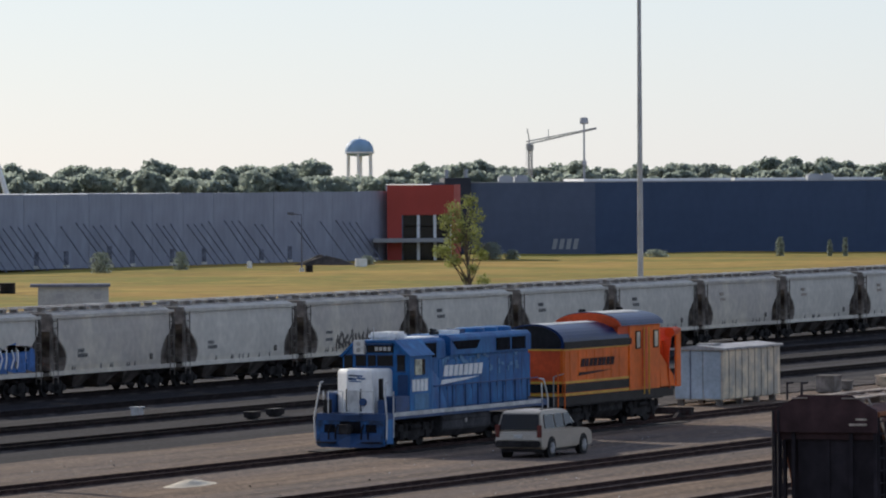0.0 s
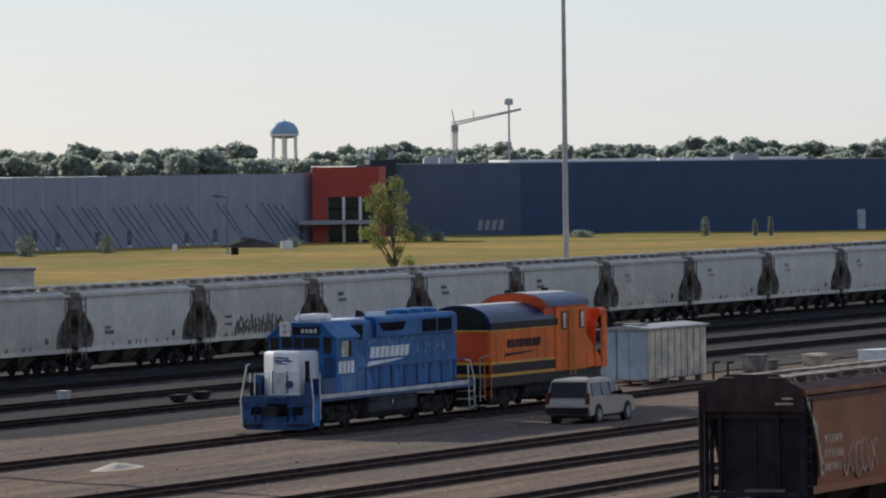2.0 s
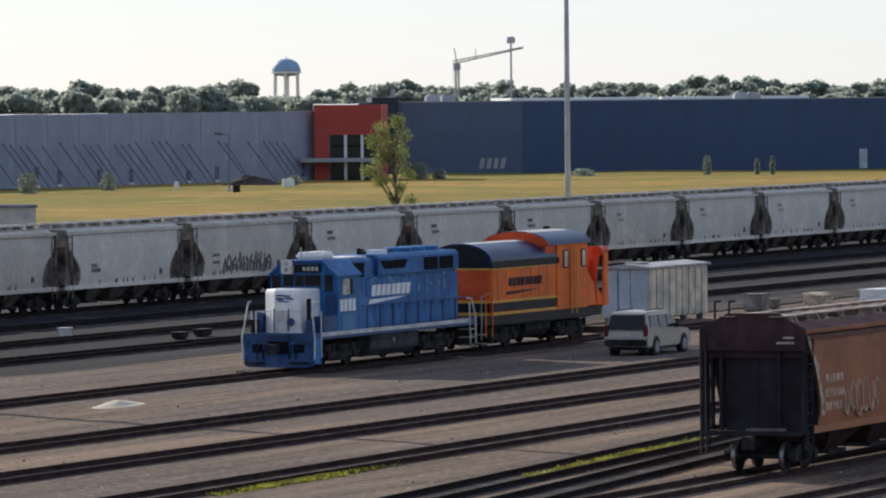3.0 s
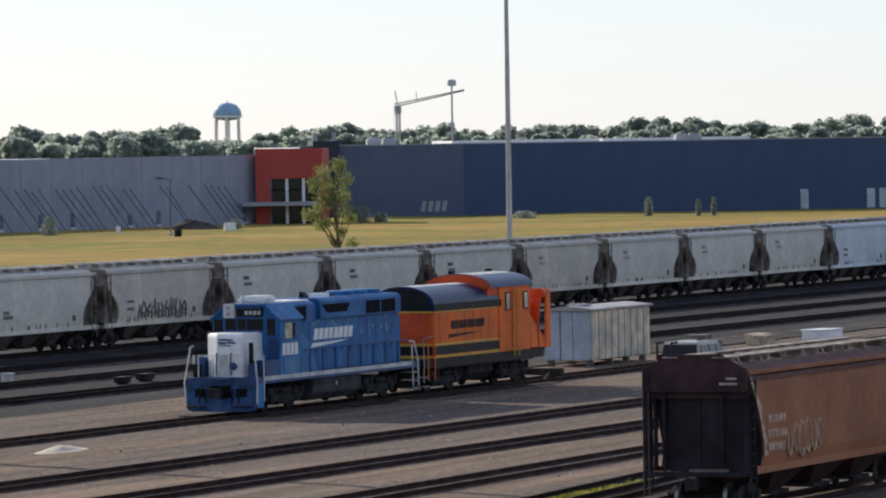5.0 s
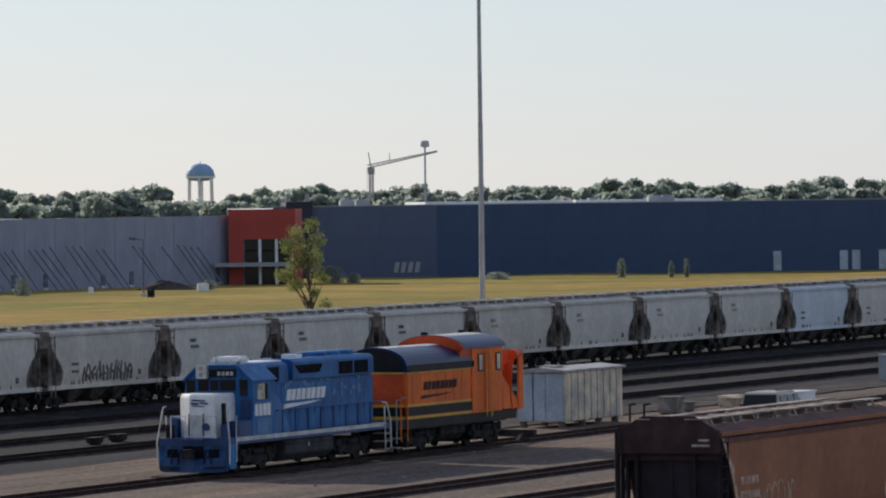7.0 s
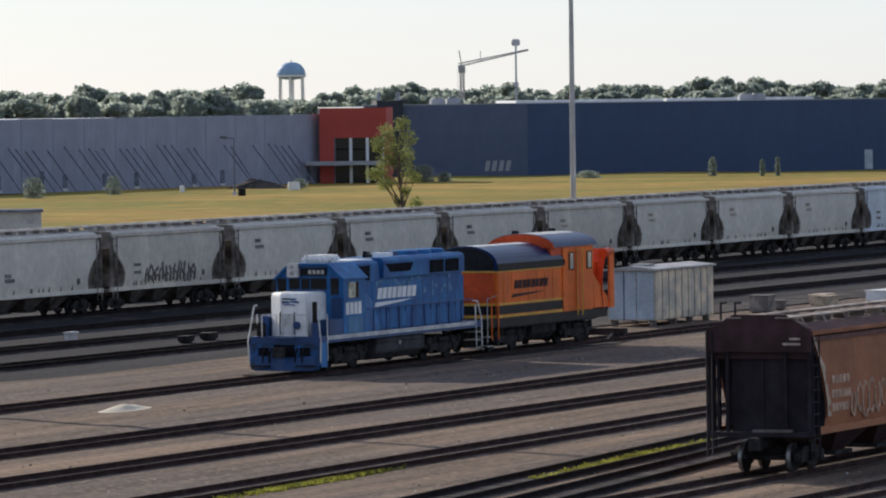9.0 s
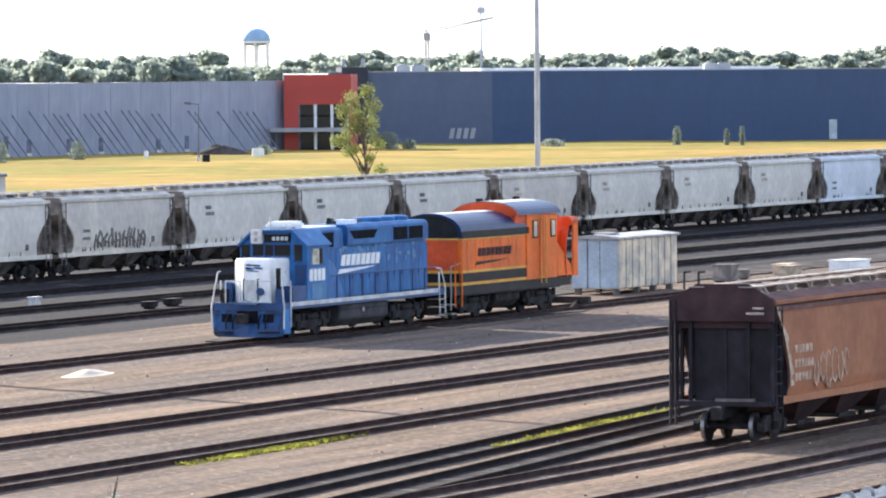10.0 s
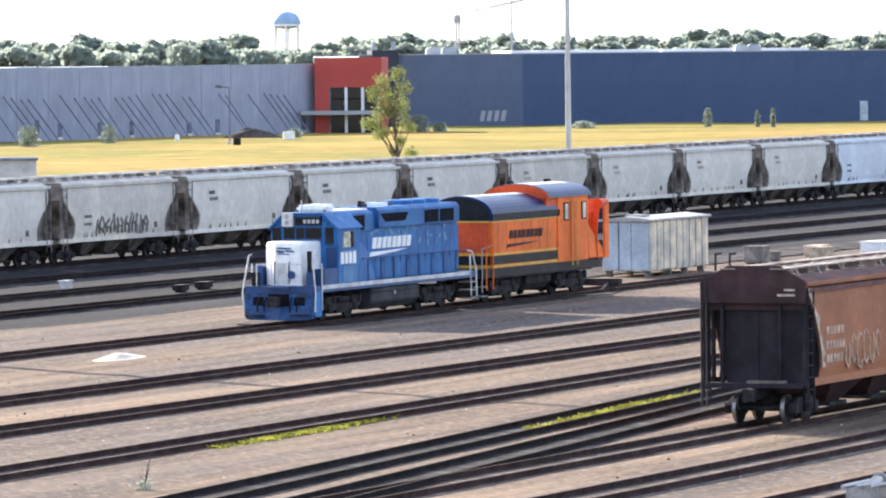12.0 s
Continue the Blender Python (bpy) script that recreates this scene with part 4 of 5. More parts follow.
def grey_train():
    side = -1.575
    for k in range(-4, 13):
        pale, tan = k == 8, k in (0, -2, 4)
        word = {8: "pale bluish-white covered hopper car in the slow train", 0: "dusty grey covered hopper car with dark spray-painted strokes along its side",
                -3: "grey covered hopper car with a blue and white spray-painted panel"}.get(k, "dusty tan-grey covered hopper car in the slow train" if tan else "dull grey covered hopper car with darker grey-brown ends")
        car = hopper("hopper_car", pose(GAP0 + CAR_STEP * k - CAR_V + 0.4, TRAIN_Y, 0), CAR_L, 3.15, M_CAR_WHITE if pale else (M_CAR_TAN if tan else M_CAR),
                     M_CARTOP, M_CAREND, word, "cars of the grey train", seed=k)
        rng = random.Random(100 + k)
        ink = M_CHALK if k >= 4 and not pale else M_STENCIL
        if k in (1, 2, 3, 4, 5, 6, 7, -1, -2):
            for z, n in ((3.2 if k > 0 else 2.2, 4), (2.85 if k > 0 else 1.95, 6)):
                for i in range(n):
                    x0 = 3.2 + 0.2 * i
                    part("stencil", Shape().box(x0, x0 + 0.14, side - 0.02, side + 0.02, z, z + 0.2), ink, car, "reporting marks worn to bars")
        else:
            for z in (2.35, 1.95):
                part("stencil", Shape().box(3.0, 3.9, side - 0.015, side + 0.02, z, z + 0.16), M_STENCIL, car)
        part("placard", Shape().box(11.9, 12.2, side - 0.03, side + 0.02, 1.62, 1.92), M_SPRAY, car, "small dark placard")
        for i in range(9):
            x0 = rng.uniform(2.6, 12.3)
            part("grime_streak", Shape().box(x0, x0 + 0.06, side + 0.035, side + 0.1, 1.34, 1.5 + rng.random() * 0.5), M_STENCIL, car)
        if k == 0:
            s = Shape()
            x = 4.3
            gr = random.Random(12)
            for i in range(15):
                a = 0.1 + i * 0.46
                stroke(s, [(x + a, 1.42 + gr.uniform(0, 0.15)), (x + a + gr.uniform(-0.15, 0.3), 1.95), (x + a + gr.uniform(-0.1, 0.45), 2.2 + gr.uniform(0, 0.3))], gr.uniform(0.12, 0.24), side - 0.02)
                part("graffiti_stroke", s, M_SPRAY, car)
                s = Shape()
            for i in range(6):
                a = 0.4 + i * 1.1
                stroke(s, [(x + a, 1.6 + gr.uniform(0, 0.5)), (x + a + 0.6, 1.6 + gr.uniform(0, 0.5))], 0.13, side - 0.02)
                part("graffiti_stroke", s, M_SPRAY, car)
                s = Shape()
        if k == -3:
            s = Shape()
            for i in range(6):
                a = 8.0 + i * 1.06
                s = Shape()
                s.slab([(a, side - 0.01, 1.4 + 0.1 * (i % 2)), (a + 0.95, side - 0.01, 1.35), (a + 0.9, side - 0.01, 2.9 - 0.2 * (i % 3)), (a - 0.1, side - 0.01, 2.75)],
                       [(a, side + 0.04, 1.4 + 0.1 * (i % 2)), (a + 0.95, side + 0.04, 1.35), (a + 0.9, side + 0.04, 2.9 - 0.2 * (i % 3)), (a - 0.1, side + 0.04, 2.75)])
                part("graffiti_block", s, M_SPRAY_BLUE, car, "blue spray-painted block")
            s = Shape()
            for i in range(7):
                stroke(s, [(8.2 + i * 0.66, 1.6), (8.35 + i * 0.66 + 0.2 * (i % 2), 2.1), (8.3 + i * 0.66, 2.55)], 0.13, side - 0.02)
                part("graffiti_stroke", s, M_WHITE, car, "white spray-paint stroke")
                s = Shape()
        CARS.append((car, k))


grey_train()


def brown_car():
    car = hopper("brown_hopper_car", pose(176.0, 61.2, 0), 18.2, 3.2, M_BROWN, M_BROWN_TOP, M_BROWN_END, "standing rust-brown covered hopper car with a near-black end", "", big=True, seed=77)
    side = -1.6
    h = 1.6
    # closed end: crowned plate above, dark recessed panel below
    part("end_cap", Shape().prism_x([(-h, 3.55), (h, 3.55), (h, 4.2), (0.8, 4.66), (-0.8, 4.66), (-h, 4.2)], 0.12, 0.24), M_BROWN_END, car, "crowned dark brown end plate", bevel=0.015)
    part("end_panel", Shape().box(0.40, 0.5, -1.5, 0.95, 1.2, 3.56), M_BROWN_DARK, car, "near-black recessed end panel")
    part("end_beam", Shape().box(0.02, 0.2, -1.0, 0.2, 1.20, 1.28), M_CAREND, car, "dusty worn step plate")
    for y in (-0.78, 1.02):
        part("stanchion", Shape().box(0.18, 0.30, y - 0.05, y + 0.05, 1.2, 3.6), M_BROWN_DARK, car)
    for y in (1.45, 1.62):
        part("corner_grab", Shape().tube((0.1, y, 0.5), (0.1, y, 4.2), 0.035, n=6), M_BROWN_DARK, car)
    for y in (0.75, 1.2):
        part("roof_grab", Shape().path([(0.2, y, 4.5), (0.2, y, 5.0), (0.7, y, 5.0)], 0.035), M_BROWN_DARK, car)
    part("end_label", Shape().box(0.10, 0.13, -1.3, -0.95, 3.92, 3.98).box(0.10, 0.13, -1.3, -0.75, 3.76, 3.83), M_CHALK, car, "faint stencilled bars")
    part("side_band", Shape().box(0.5, 17.7, side - 0.035, side + 0.02, 3.86, 3.98), M_BROWN_SLOPE, car, "dark top chord")
    s = Shape()
    rng = random.Random(2)
    zs = np.linspace(1.6, 4.0, 26)
    line = [float(np.interp(z, [a for a, _ in END_BROWN], [c for _, c in END_BROWN])) for z in zs]
    s.v = [(x - 0.03, side - 0.03, z) for x, z in zip(line, zs)] + [(x + rng.uniform(0.08, 0.34), side - 0.03, z) for x, z in zip(line, zs)]
    s.f = [(i, i + 26, i + 27, i + 1) for i in range(25)]
    part("rust_edge", s, M_RUST, car, "flaking pale rust along the end")
    for z, n, w in ((2.55, 5, 0.27), (2.12, 6, 0.23), (1.72, 5, 0.25)):
        for i in range(n):
            part("stencil", Shape().box(2.05 + i * (w + 0.07), 2.05 + i * (w + 0.07) + w, side - 0.02, side + 0.05, z, z + 0.24), M_CHALK_TAN, car)
    s = Shape()
    gr = random.Random(31)
    for i in range(6):
        cx, cz, r = 4.05 + i * 0.58, 2.0 + gr.uniform(-0.1, 0.1), gr.uniform(0.25, 0.4)
        a0 = gr.uniform(0, 6)
        stroke(s, [(cx + r * 0.8 * math.cos(a0 + t * 0.8), cz + r * 1.5 * math.sin(a0 + t * 0.8)) for t in range(7)], 0.09, side - 0.02)
        part("graffiti_stroke", s, M_CHALK_TAN, car, "pale scrawled stroke")
        s = Shape()
    part("roof_slope", Shape().prism_x([(side - 0.03, 3.99), (side - 0.03, 4.05), (-1.51, 4.20), (-1.0, 4.39), (-1.0, 4.33)], 0.36, 17.84), M_BROWN_SLOPE, car, "dull purple-brown roof slope")
    for i in range(9):
        part("board_bracket", Shape().tube((1.0 + i * 2.0, -1.18, 4.26), (1.0 + i * 2.0, -1.0, 4.58), 0.035, n=5), M_BROWN_TOP, car)
    for w in [c for c in car.children if c.name.startswith("wheelset")]:
        for y in (-0.7535, 0.7535):
            ring = Shape().lathe([(0.405, -0.062), (0.4235, -0.062), (0.4235, 0.062), (0.405, 0.062)], n=28)
            part("tread", ring, M_STEEL, w, "bright worn wheel tread", at=pose(0, y, 0, 90, 0, 0))


brown_car()


# ---- locomotives ----
def handrail(parent, pts, posts, z0, z1, material, r=0.022):
    s = Shape().path([(x, y, z1) for x, y in pts], r)
    part("handrail", s, material, parent)
    for x, y in posts:
        part("stanchion", Shape().tube((x, y, z0), (x, y, z1 + 0.01), r * 1.15, n=6), material, parent)


def loco_truck(parent, x, near=1.05):
    t = new("truck")
    t.parent, t.matrix_basis = parent, pose(x, 0, 0)
    for o in (-1, 1):
        s = Shape().prism_y([(-2.0, 0.95), (-2.0, 0.55), (-1.6, 0.40), (-0.7, 0.40), (-0.45, 0.28), (0.45, 0.28), (0.7, 0.40), (1.6, 0.40), (2.0, 0.55), (2.0, 0.95)], o * near - 0.09, o * near + 0.09)
        for q in (-1.37, 1.37):
            s.box(q - 0.2, q + 0.2, o * near - 0.16, o * near + 0.2, 0.33, 0.68)
            s.tube((q - 0.45, o * (near + 0.12), 0.68), (q - 0.45, o * (near + 0.12), 1.0), 0.1, n=8)
            s.tube((q + 0.45, o * (near + 0.12), 0.68), (q + 0.45, o * (near + 0.12), 1.0), 0.1, n=8)
        part("side_frame", s, M_GRIME, t)
        part("brake_cylinder", Shape().tube((-0.6, o * (near + 0.14), 0.8), (0.5, o * (near + 0.14), 0.85), 0.12, n=10), M_GRIME, t)
    for q in (-0.95, 0.95):
        part("traction_motor", Shape().box(q - 0.75, q + 0.75, -0.62, 0.62, 0.2, 1.0), M_GRIME, t, bevel=0.08)
    for q in (-1.37, 1.37):
        part("wheelset", Shape().tube((q, -0.83, 0.5), (q, -0.69, 0.5), 0.5, n=24).tube((q, 0.69, 0.5), (q, 0.83, 0.5), 0.5, n=24).tube((q, -1.0, 0.5), (q, 1.0, 0.5), 0.09, n=8), M_GRIME, t)


def emblem(parent, x, z, w, h, y, material, drop=0.55):
    """A railway's mark: four pairs of slanting bars above a tapering one."""
    n, gap = 4, 0.14
    bw = (w - gap * (n - 1)) / n
    for i in range(n):
        a, s = x + i * (bw + gap), Shape()
        for u0, u1 in ((0, 0.44), (0.56, 1)):
            ring = [(a + u * bw + 0.3 * h * v, z + v * h) for u, v in ((u0, 0), (u1, 0), (u1, 1), (u0, 1))]
            s.slab([(p, y - 0.012, q) for p, q in ring], [(p, y + 0.02, q) for p, q in ring])
        part("emblem_block", s, material, parent)
    ring = [(x - 0.3, z - (drop + 0.42) * h), (x + w * 0.6, z - (drop + 0.12) * h), (x + w * 0.92, z - drop * h + 0.12 * h), (x - 0.15, z - drop * h)]
    part("emblem_swoosh", Shape().slab([(p, y - 0.012, q) for p, q in ring], [(p, y + 0.02, q) for p, q in ring]), material, parent)


def blue_loco():
    ob = thing("blue_locomotive", pose(236.8, 102.75, 0), "faded blue road-switcher locomotive with a white low nose", "locomotive")
    H0, L, h = 1.50, 17.9, 1.55
    part("frame", Shape().box(0.1, L, -h, h, 1.22, H0), M_BLUE_DEEP, ob, bevel=0.02)
    for o in (-1, 1):
        part("sill_stripe", Shape().box(0.9, L - 0.8, o * (h + 0.012) - 0.012, o * (h + 0.012) + 0.012, 1.34, 1.51), M_SOFTWHITE, ob, "chalky white sill stripe")
    # pilot and steps
    part("pilot", Shape().prism_x([(-1.5, 0.16), (1.5, 0.16), (1.55, 1.22), (-1.55, 1.22)], 0.0, 0.12), M_BLUE_MID, ob, "grimy blue pilot plate", bevel=0.02)
    part("snow_plow", Shape().slab([(-0.35, -0.1, 0.12), (0.0, -1.35, 0.12), (0.0, 1.35, 0.12)], [(-0.12, -0.1, 0.62), (0.0, -1.35, 0.7), (0.0, 1.35, 0.7)]), M_BLUE_DEEP, ob)
    part("coupler", Shape().box(-0.62, 0.0, -0.14, 0.14, 0.74, 1.02).box(-0.75, -0.42, -0.2, 0.2, 0.68, 1.08), M_GRIME, ob)
    part("drop_step", Shape().box(-0.28, 0.02, -0.5, 0.5, 1.42, 1.48), M_BLUE_DEEP, ob)
    for y in (-0.9, -0.6, 0.55, 0.85):
        part("air_hose", Shape().path([(-0.02, y, 1.05), (-0.2, y + 0.03, 0.8), (-0.16, y + 0.06, 0.45)], 0.035), M_BLACK, ob)
    for o in (-1, 1):
        for z in (0.35, 0.72, 1.08):
            part("step", Shape().box(0.15, 0.75, o * 1.25 - 0.28, o * 1.25 + 0.28, z, z + 0.04), M_STEEL, ob)
        part("step_side", Shape().box(0.12, 0.78, o * 1.56 - 0.015, o * 1.56 + 0.015, 0.25, 1.25), M_BLUE, ob)
        part("grab_rail", Shape().path([(0.05, o * 1.58, 0.45), (0.02, o * 1.62, 1.3), (0.12, o * 1.5, 2.1), (0.3, o * 1.45, 2.75), (0.55, o * 1.45, 2.78)], 0.035), M_SOFTWHITE, ob, "white grab rail")
        part("grab_rail", Shape().path([(0.85, o * 1.56, 0.5), (0.85, o * 1.56, 2.4)], 0.03), M_SOFTWHITE, ob)
    for o in (-1, 1):
        part("front_railing", Shape().path([(0.05, o * 1.0, 1.5), (0.05, o * 1.0, 2.4), (0.05, o * 0.35, 2.4), (0.05, o * 0.35, 1.5)], 0.025), M_SOFTWHITE, ob)
        part("pilot_opening", Shape().box(-0.016, 0.004, o * 0.92 - 0.24, o * 0.92 + 0.24, 0.72, 1.06), M_GRILLE, ob, "dark opening in the pilot plate", bevel=0.004)
        part("foot_board", Shape().box(-0.30, 0.0, o * 1.0 - 0.42, o * 1.0 + 0.42, 0.30, 0.35), M_GRIME, ob)
        part("brake_stand", Shape().box(0.35, 0.6, o * 1.22 - 0.16, o * 1.22 + 0.16, 1.5, 2.05), M_BLACK if o > 0 else M_BLUE_DEEP, ob, bevel=0.02)
    part("draft_gear", Shape().box(-0.03, 0.004, -0.46, 0.46, 0.62, 1.18), M_GRILLE, ob, "black coupler pocket", bevel=0.004)
    # nose and cab
    plan = [(0.60, -0.72), (2.75, -0.72), (2.75, 1.10), (1.25, 1.10), (0.62, 0.42)]
    part("nose", loft(Shape(), [[(1.7 + (x - 1.7) * k, 0.19 + (y - 0.19) * k, z) for x, y in plan] for z, k in ((H0, 1.0), (3.12, 1.0), (3.23, 0.97), (3.28, 0.90))]), M_WHITE, ob, "bright white short nose", bevel=0.02, smooth=False)
    for y0, y1, z0, z1 in ((-0.30, 0.32, 2.98, 3.04), (-0.42, -0.05, 2.86, 2.93), (0.0, 0.34, 2.84, 2.92), (-0.22, 0.30, 2.76, 2.80)):
        part("nose_mark", Shape().slab([(0.575, y0, z0), (0.575, y1, z0 + 0.03), (0.575, y1, z1 + 0.03), (0.575, y0, z1)], [(0.64, y0, z0), (0.64, y1, z0 + 0.03), (0.64, y1, z1 + 0.03), (0.64, y0, z1)]), M_BLUE_MID, ob, "faded blue slanting mark")
    part("nose_door", Shape().box(0.57, 0.62, -0.18, 0.34, 1.55, 2.42), M_SOFTWHITE, ob, bevel=0.01)
    for y in (-0.24, 0.40):
        part("nose_grab", Shape().path([(0.60, y, 1.6), (0.52, y, 1.62), (0.52, y, 2.45), (0.60, y, 2.47)], 0.025), M_BLACK, ob)
    part("brake_wheel", Shape().tube((0.48, -0.34, 1.95), (0.56, -0.34, 1.95), 0.16, n=14), M_BLUE_DEEP, ob)
    part("classification_box", Shape().box(0.85, 1.0, -1.05, -0.9, 1.6, 2.9), M_BLACK, ob)
    part("battery_box", Shape().box(1.0, 2.7, 1.14, 1.5, H0, 2.3), M_BLUE_DEEP, ob, bevel=0.02)
    part("battery_box", Shape().box(1.2, 2.7, -1.5, -0.95, H0, 2.15), M_BLUE_DEEP, ob, bevel=0.02)
    cab = Shape()
    prof = [(-1.5, H0), (1.5, H0), (1.5, 3.78), (0.85, 4.36), (-0.85, 4.36), (-1.5, 3.78)]
    cab.prism_x(prof, 2.7, 5.1)
    part("cab", cab, M_BLUE, ob, bevel=0.025)
    roof = [(-1.6, 3.76), (-1.5, 3.74), (-0.84, 4.33), (0.84, 4.33), (1.5, 3.74), (1.6, 3.76), (0.9, 4.42), (-0.9, 4.42)]
    part("cab_roof", Shape().prism_x(roof, 2.55, 5.2), M_BLUE, ob, "blue cab roof", bevel=0.01)
    for y0, y1, z0 in ((-1.30, -0.95, 3.15), (-0.76, -0.06, 3.36), (0.0, 0.36, 3.36), (0.44, 0.90, 3.36), (1.04, 1.42, 3.25)):
        pane = part("windscreen", Shape().box(2.665, 2.72, y0, y1, z0, 3.80), M_GLASS, ob, "dark cab window")
        part("gasket", Shape().box(2.66, 2.70, y0 - 0.04, y1 + 0.04, z0 - 0.05, z0 - 0.004).box(2.66, 2.70, y0 - 0.04, y1 + 0.04, 3.804, 3.84), M_BLUE_DEEP, pane)
    part("number_board", Shape().box(2.60, 2.72, -0.78, 0.36, 3.92, 4.22), M_BLACK, ob)
    for i in range(4):
        part("board_bar", Shape().box(2.585, 2.61, -0.70 + i * 0.19, -0.57 + i * 0.19, 3.99, 4.15), M_SOFTWHITE, ob)
    light = part("headlight", Shape().box(2.45, 2.72, 0.42, 0.92, 3.86, 4.44), M_SOFTWHITE, ob, "pale headlight housing", bevel=0.03)
    for z in (4.02, 4.28):
        part("lens", Shape().tube((2.44, 0.67, z), (2.47, 0.67, z), 0.10, n=14), M_STEEL, light, "round glass headlight lens")
    part("visor", Shape().box(2.42, 2.72, -0.80, 0.38, 4.24, 4.29), M_BLUE_DEEP, ob)
    part("side_window", Shape().box(3.98, 4.28, -1.54, -1.49, 2.98, 3.62), M_GLASS, ob)
    part("side_window", Shape().box(3.22, 3.94, -1.54, -1.49, 2.98, 3.62), M_BLIND, ob, "pale blind in the cab window", bevel=0.01)
    part("cab_door", Shape().box(2.66, 2.72, -1.42, -0.98, 1.6, 3.0), M_BLUE_DEEP, ob)
    part("arm_rest", Shape().box(3.0, 4.6, -1.56, -1.49, 2.80, 2.86), M_BLUE_PALE, ob)
    for i in range(4):
        part("number_bar", Shape().box(2.95 + i * 0.43, 3.28 + i * 0.43, -1.525, -1.49, 2.30, 2.80), M_WHITE, ob)
    part("side_patch", Shape().box(3.2, 4.7, -1.515, -1.49, 1.55, 2.2), M_BLUE_PALE, ob, "pale repainted panel")
    for x in (2.95, 3.98):
        part("air_conditioner", Shape().box(x, x + 0.95, -0.48, 0.48, 4.42, 4.74), M_WHITE, ob, "white rooftop cooler", bevel=0.1)
    part("roof_aerial", Shape().tube((2.9, 0.2, 4.4), (2.9, 0.2, 4.95), 0.03, n=6), M_SOFTWHITE, ob)
    # long hood
    g = 0.95
    part("long_hood", Shape().prism_x([(-g, H0), (g, H0), (g, 4.12), (0.72, 4.38), (-0.72, 4.38), (-g, 4.12)], 5.1, 17.2), M_BLUE, ob, "faded patchy blue hood", bevel=0.03)
    part("blower_duct", Shape().slab([(5.15, -1.45, H0), (6.9, -1.45, H0), (6.9, -0.9, H0), (5.15, -0.9, H0)], [(5.15, -1.3, 3.3), (6.7, -1.15, 2.7), (6.7, -0.9, 3.0), (5.15, -0.9, 3.5)]), M_BLUE, ob, bevel=0.02)
    # white slab stands for the highlight on the hood behind the cab
    part("hood_top", Shape().box(5.3, 8.0, -0.6, 0.6, 4.38, 4.47), M_WHITE, ob, "white slab on the hood top, a painted highlight")
    part("filter_housing", Shape().prism_x([(-1.05, 3.55), (1.05, 3.55), (1.05, 4.3), (0.85, 4.42), (-0.85, 4.42), (-1.05, 4.3)], 5.15, 7.6), M_BLUE, ob, bevel=0.02)
    part("intake_grille", Shape().box(5.4, 6.6, -1.07, -1.04, 3.62, 4.22), M_GRILLE, ob, "dark air intake")
    part("dynamic_brake", Shape().prism_x([(-1.12, 3.65), (1.12, 3.65), (1.12, 4.36), (0.95, 4.5), (-0.95, 4.5), (-1.12, 4.36)], 8.0, 17.1), M_BLUE, ob, "blue flared hood top", bevel=0.02)
    part("brake_grille", Shape().slab([(8.2, -1.135, 4.24), (11.3, -1.135, 4.24), (10.9, -1.135, 3.88), (8.75, -1.135, 3.88)], [(8.2, -1.11, 4.24), (11.3, -1.11, 4.24), (10.9, -1.11, 3.88), (8.75, -1.11, 3.88)]), M_GRILLE, ob, "dark brake grille")
    for x in (13.1, 14.85):
        part("radiator_grille", Shape().box(x, x + 1.58, -1.135, -1.11, 3.72, 4.26), M_GRILLE, ob, "dark radiator shutter")
    for x in (12.9, 14.4, 15.9):
        part("roof_fan", Shape().lathe([(0.01, 0.22), (0.5, 0.22), (0.62, 0.18), (0.62, 0.0)], (x, 0, 4.48), 20), M_BLUE, ob)
    part("exhaust_box", Shape().box(11.0, 11.6, -0.3, 0.3, 4.48, 4.68), M_BLUE_DEEP, ob)
    part("horn", Shape().box(8.6, 9.2, -0.1, 0.1, 4.5, 4.62).tube((8.6, 0, 4.68), (9.1, 0, 4.68), 0.09, 0.05, 8), M_BLACK, ob)
    part("white_hatch", Shape().box(9.9, 10.5, -0.5, 0.2, 4.49, 4.66), M_WHITE, ob)
    for i in range(11):
        x = 7.1 + i * 0.93
        part("hood_door", Shape().box(x, x + 0.88, -g - 0.022, -g, 1.62, 3.5), M_BLUE if i not in (8, 9) else M_BLUE, ob)
        part("door_seam", Shape().box(x + 0.875, x + 0.935, -g - 0.026, -g, 1.62, 3.5), M_BLUE_DEEP, ob)
        part("door_latch", Shape().box(x + 0.78, x + 0.84, -g - 0.05, -g, 2.2, 2.4), M_BLUE_DEEP, ob)
    rng = random.Random(23)
    for i in range(34):
        x, z, w, d = rng.uniform(7.2, 16.2), rng.uniform(3.0, 3.62), rng.uniform(0.06, 0.4), rng.uniform(0.06, 0.34)
        if 7.0 < x < 12.4 and z < 3.36:
            z = rng.uniform(3.40, 3.62)
        q = [(x, z), (x + w, z + rng.uniform(-0.04, 0.04)), (x + w * rng.uniform(0.7, 1.1), z - d), (x + w * rng.uniform(0, 0.3), z - d * rng.uniform(0.5, 1))]
        part("worn_patch", Shape().slab([(a, -g - 0.032 - 0.0004 * i, c) for a, c in q], [(a, -g - 0.018, c) for a, c in q]), M_BLUE_PALE, ob, "patch of faded pale paint")
    emblem(ob, 7.55, 2.78, 4.2, 0.46, -g - 0.04, M_WHITE, 0.3)
    # walkway railing
    posts = [5.9, 7.3, 8.7, 10.1, 11.5, 12.9, 14.3, 15.7]
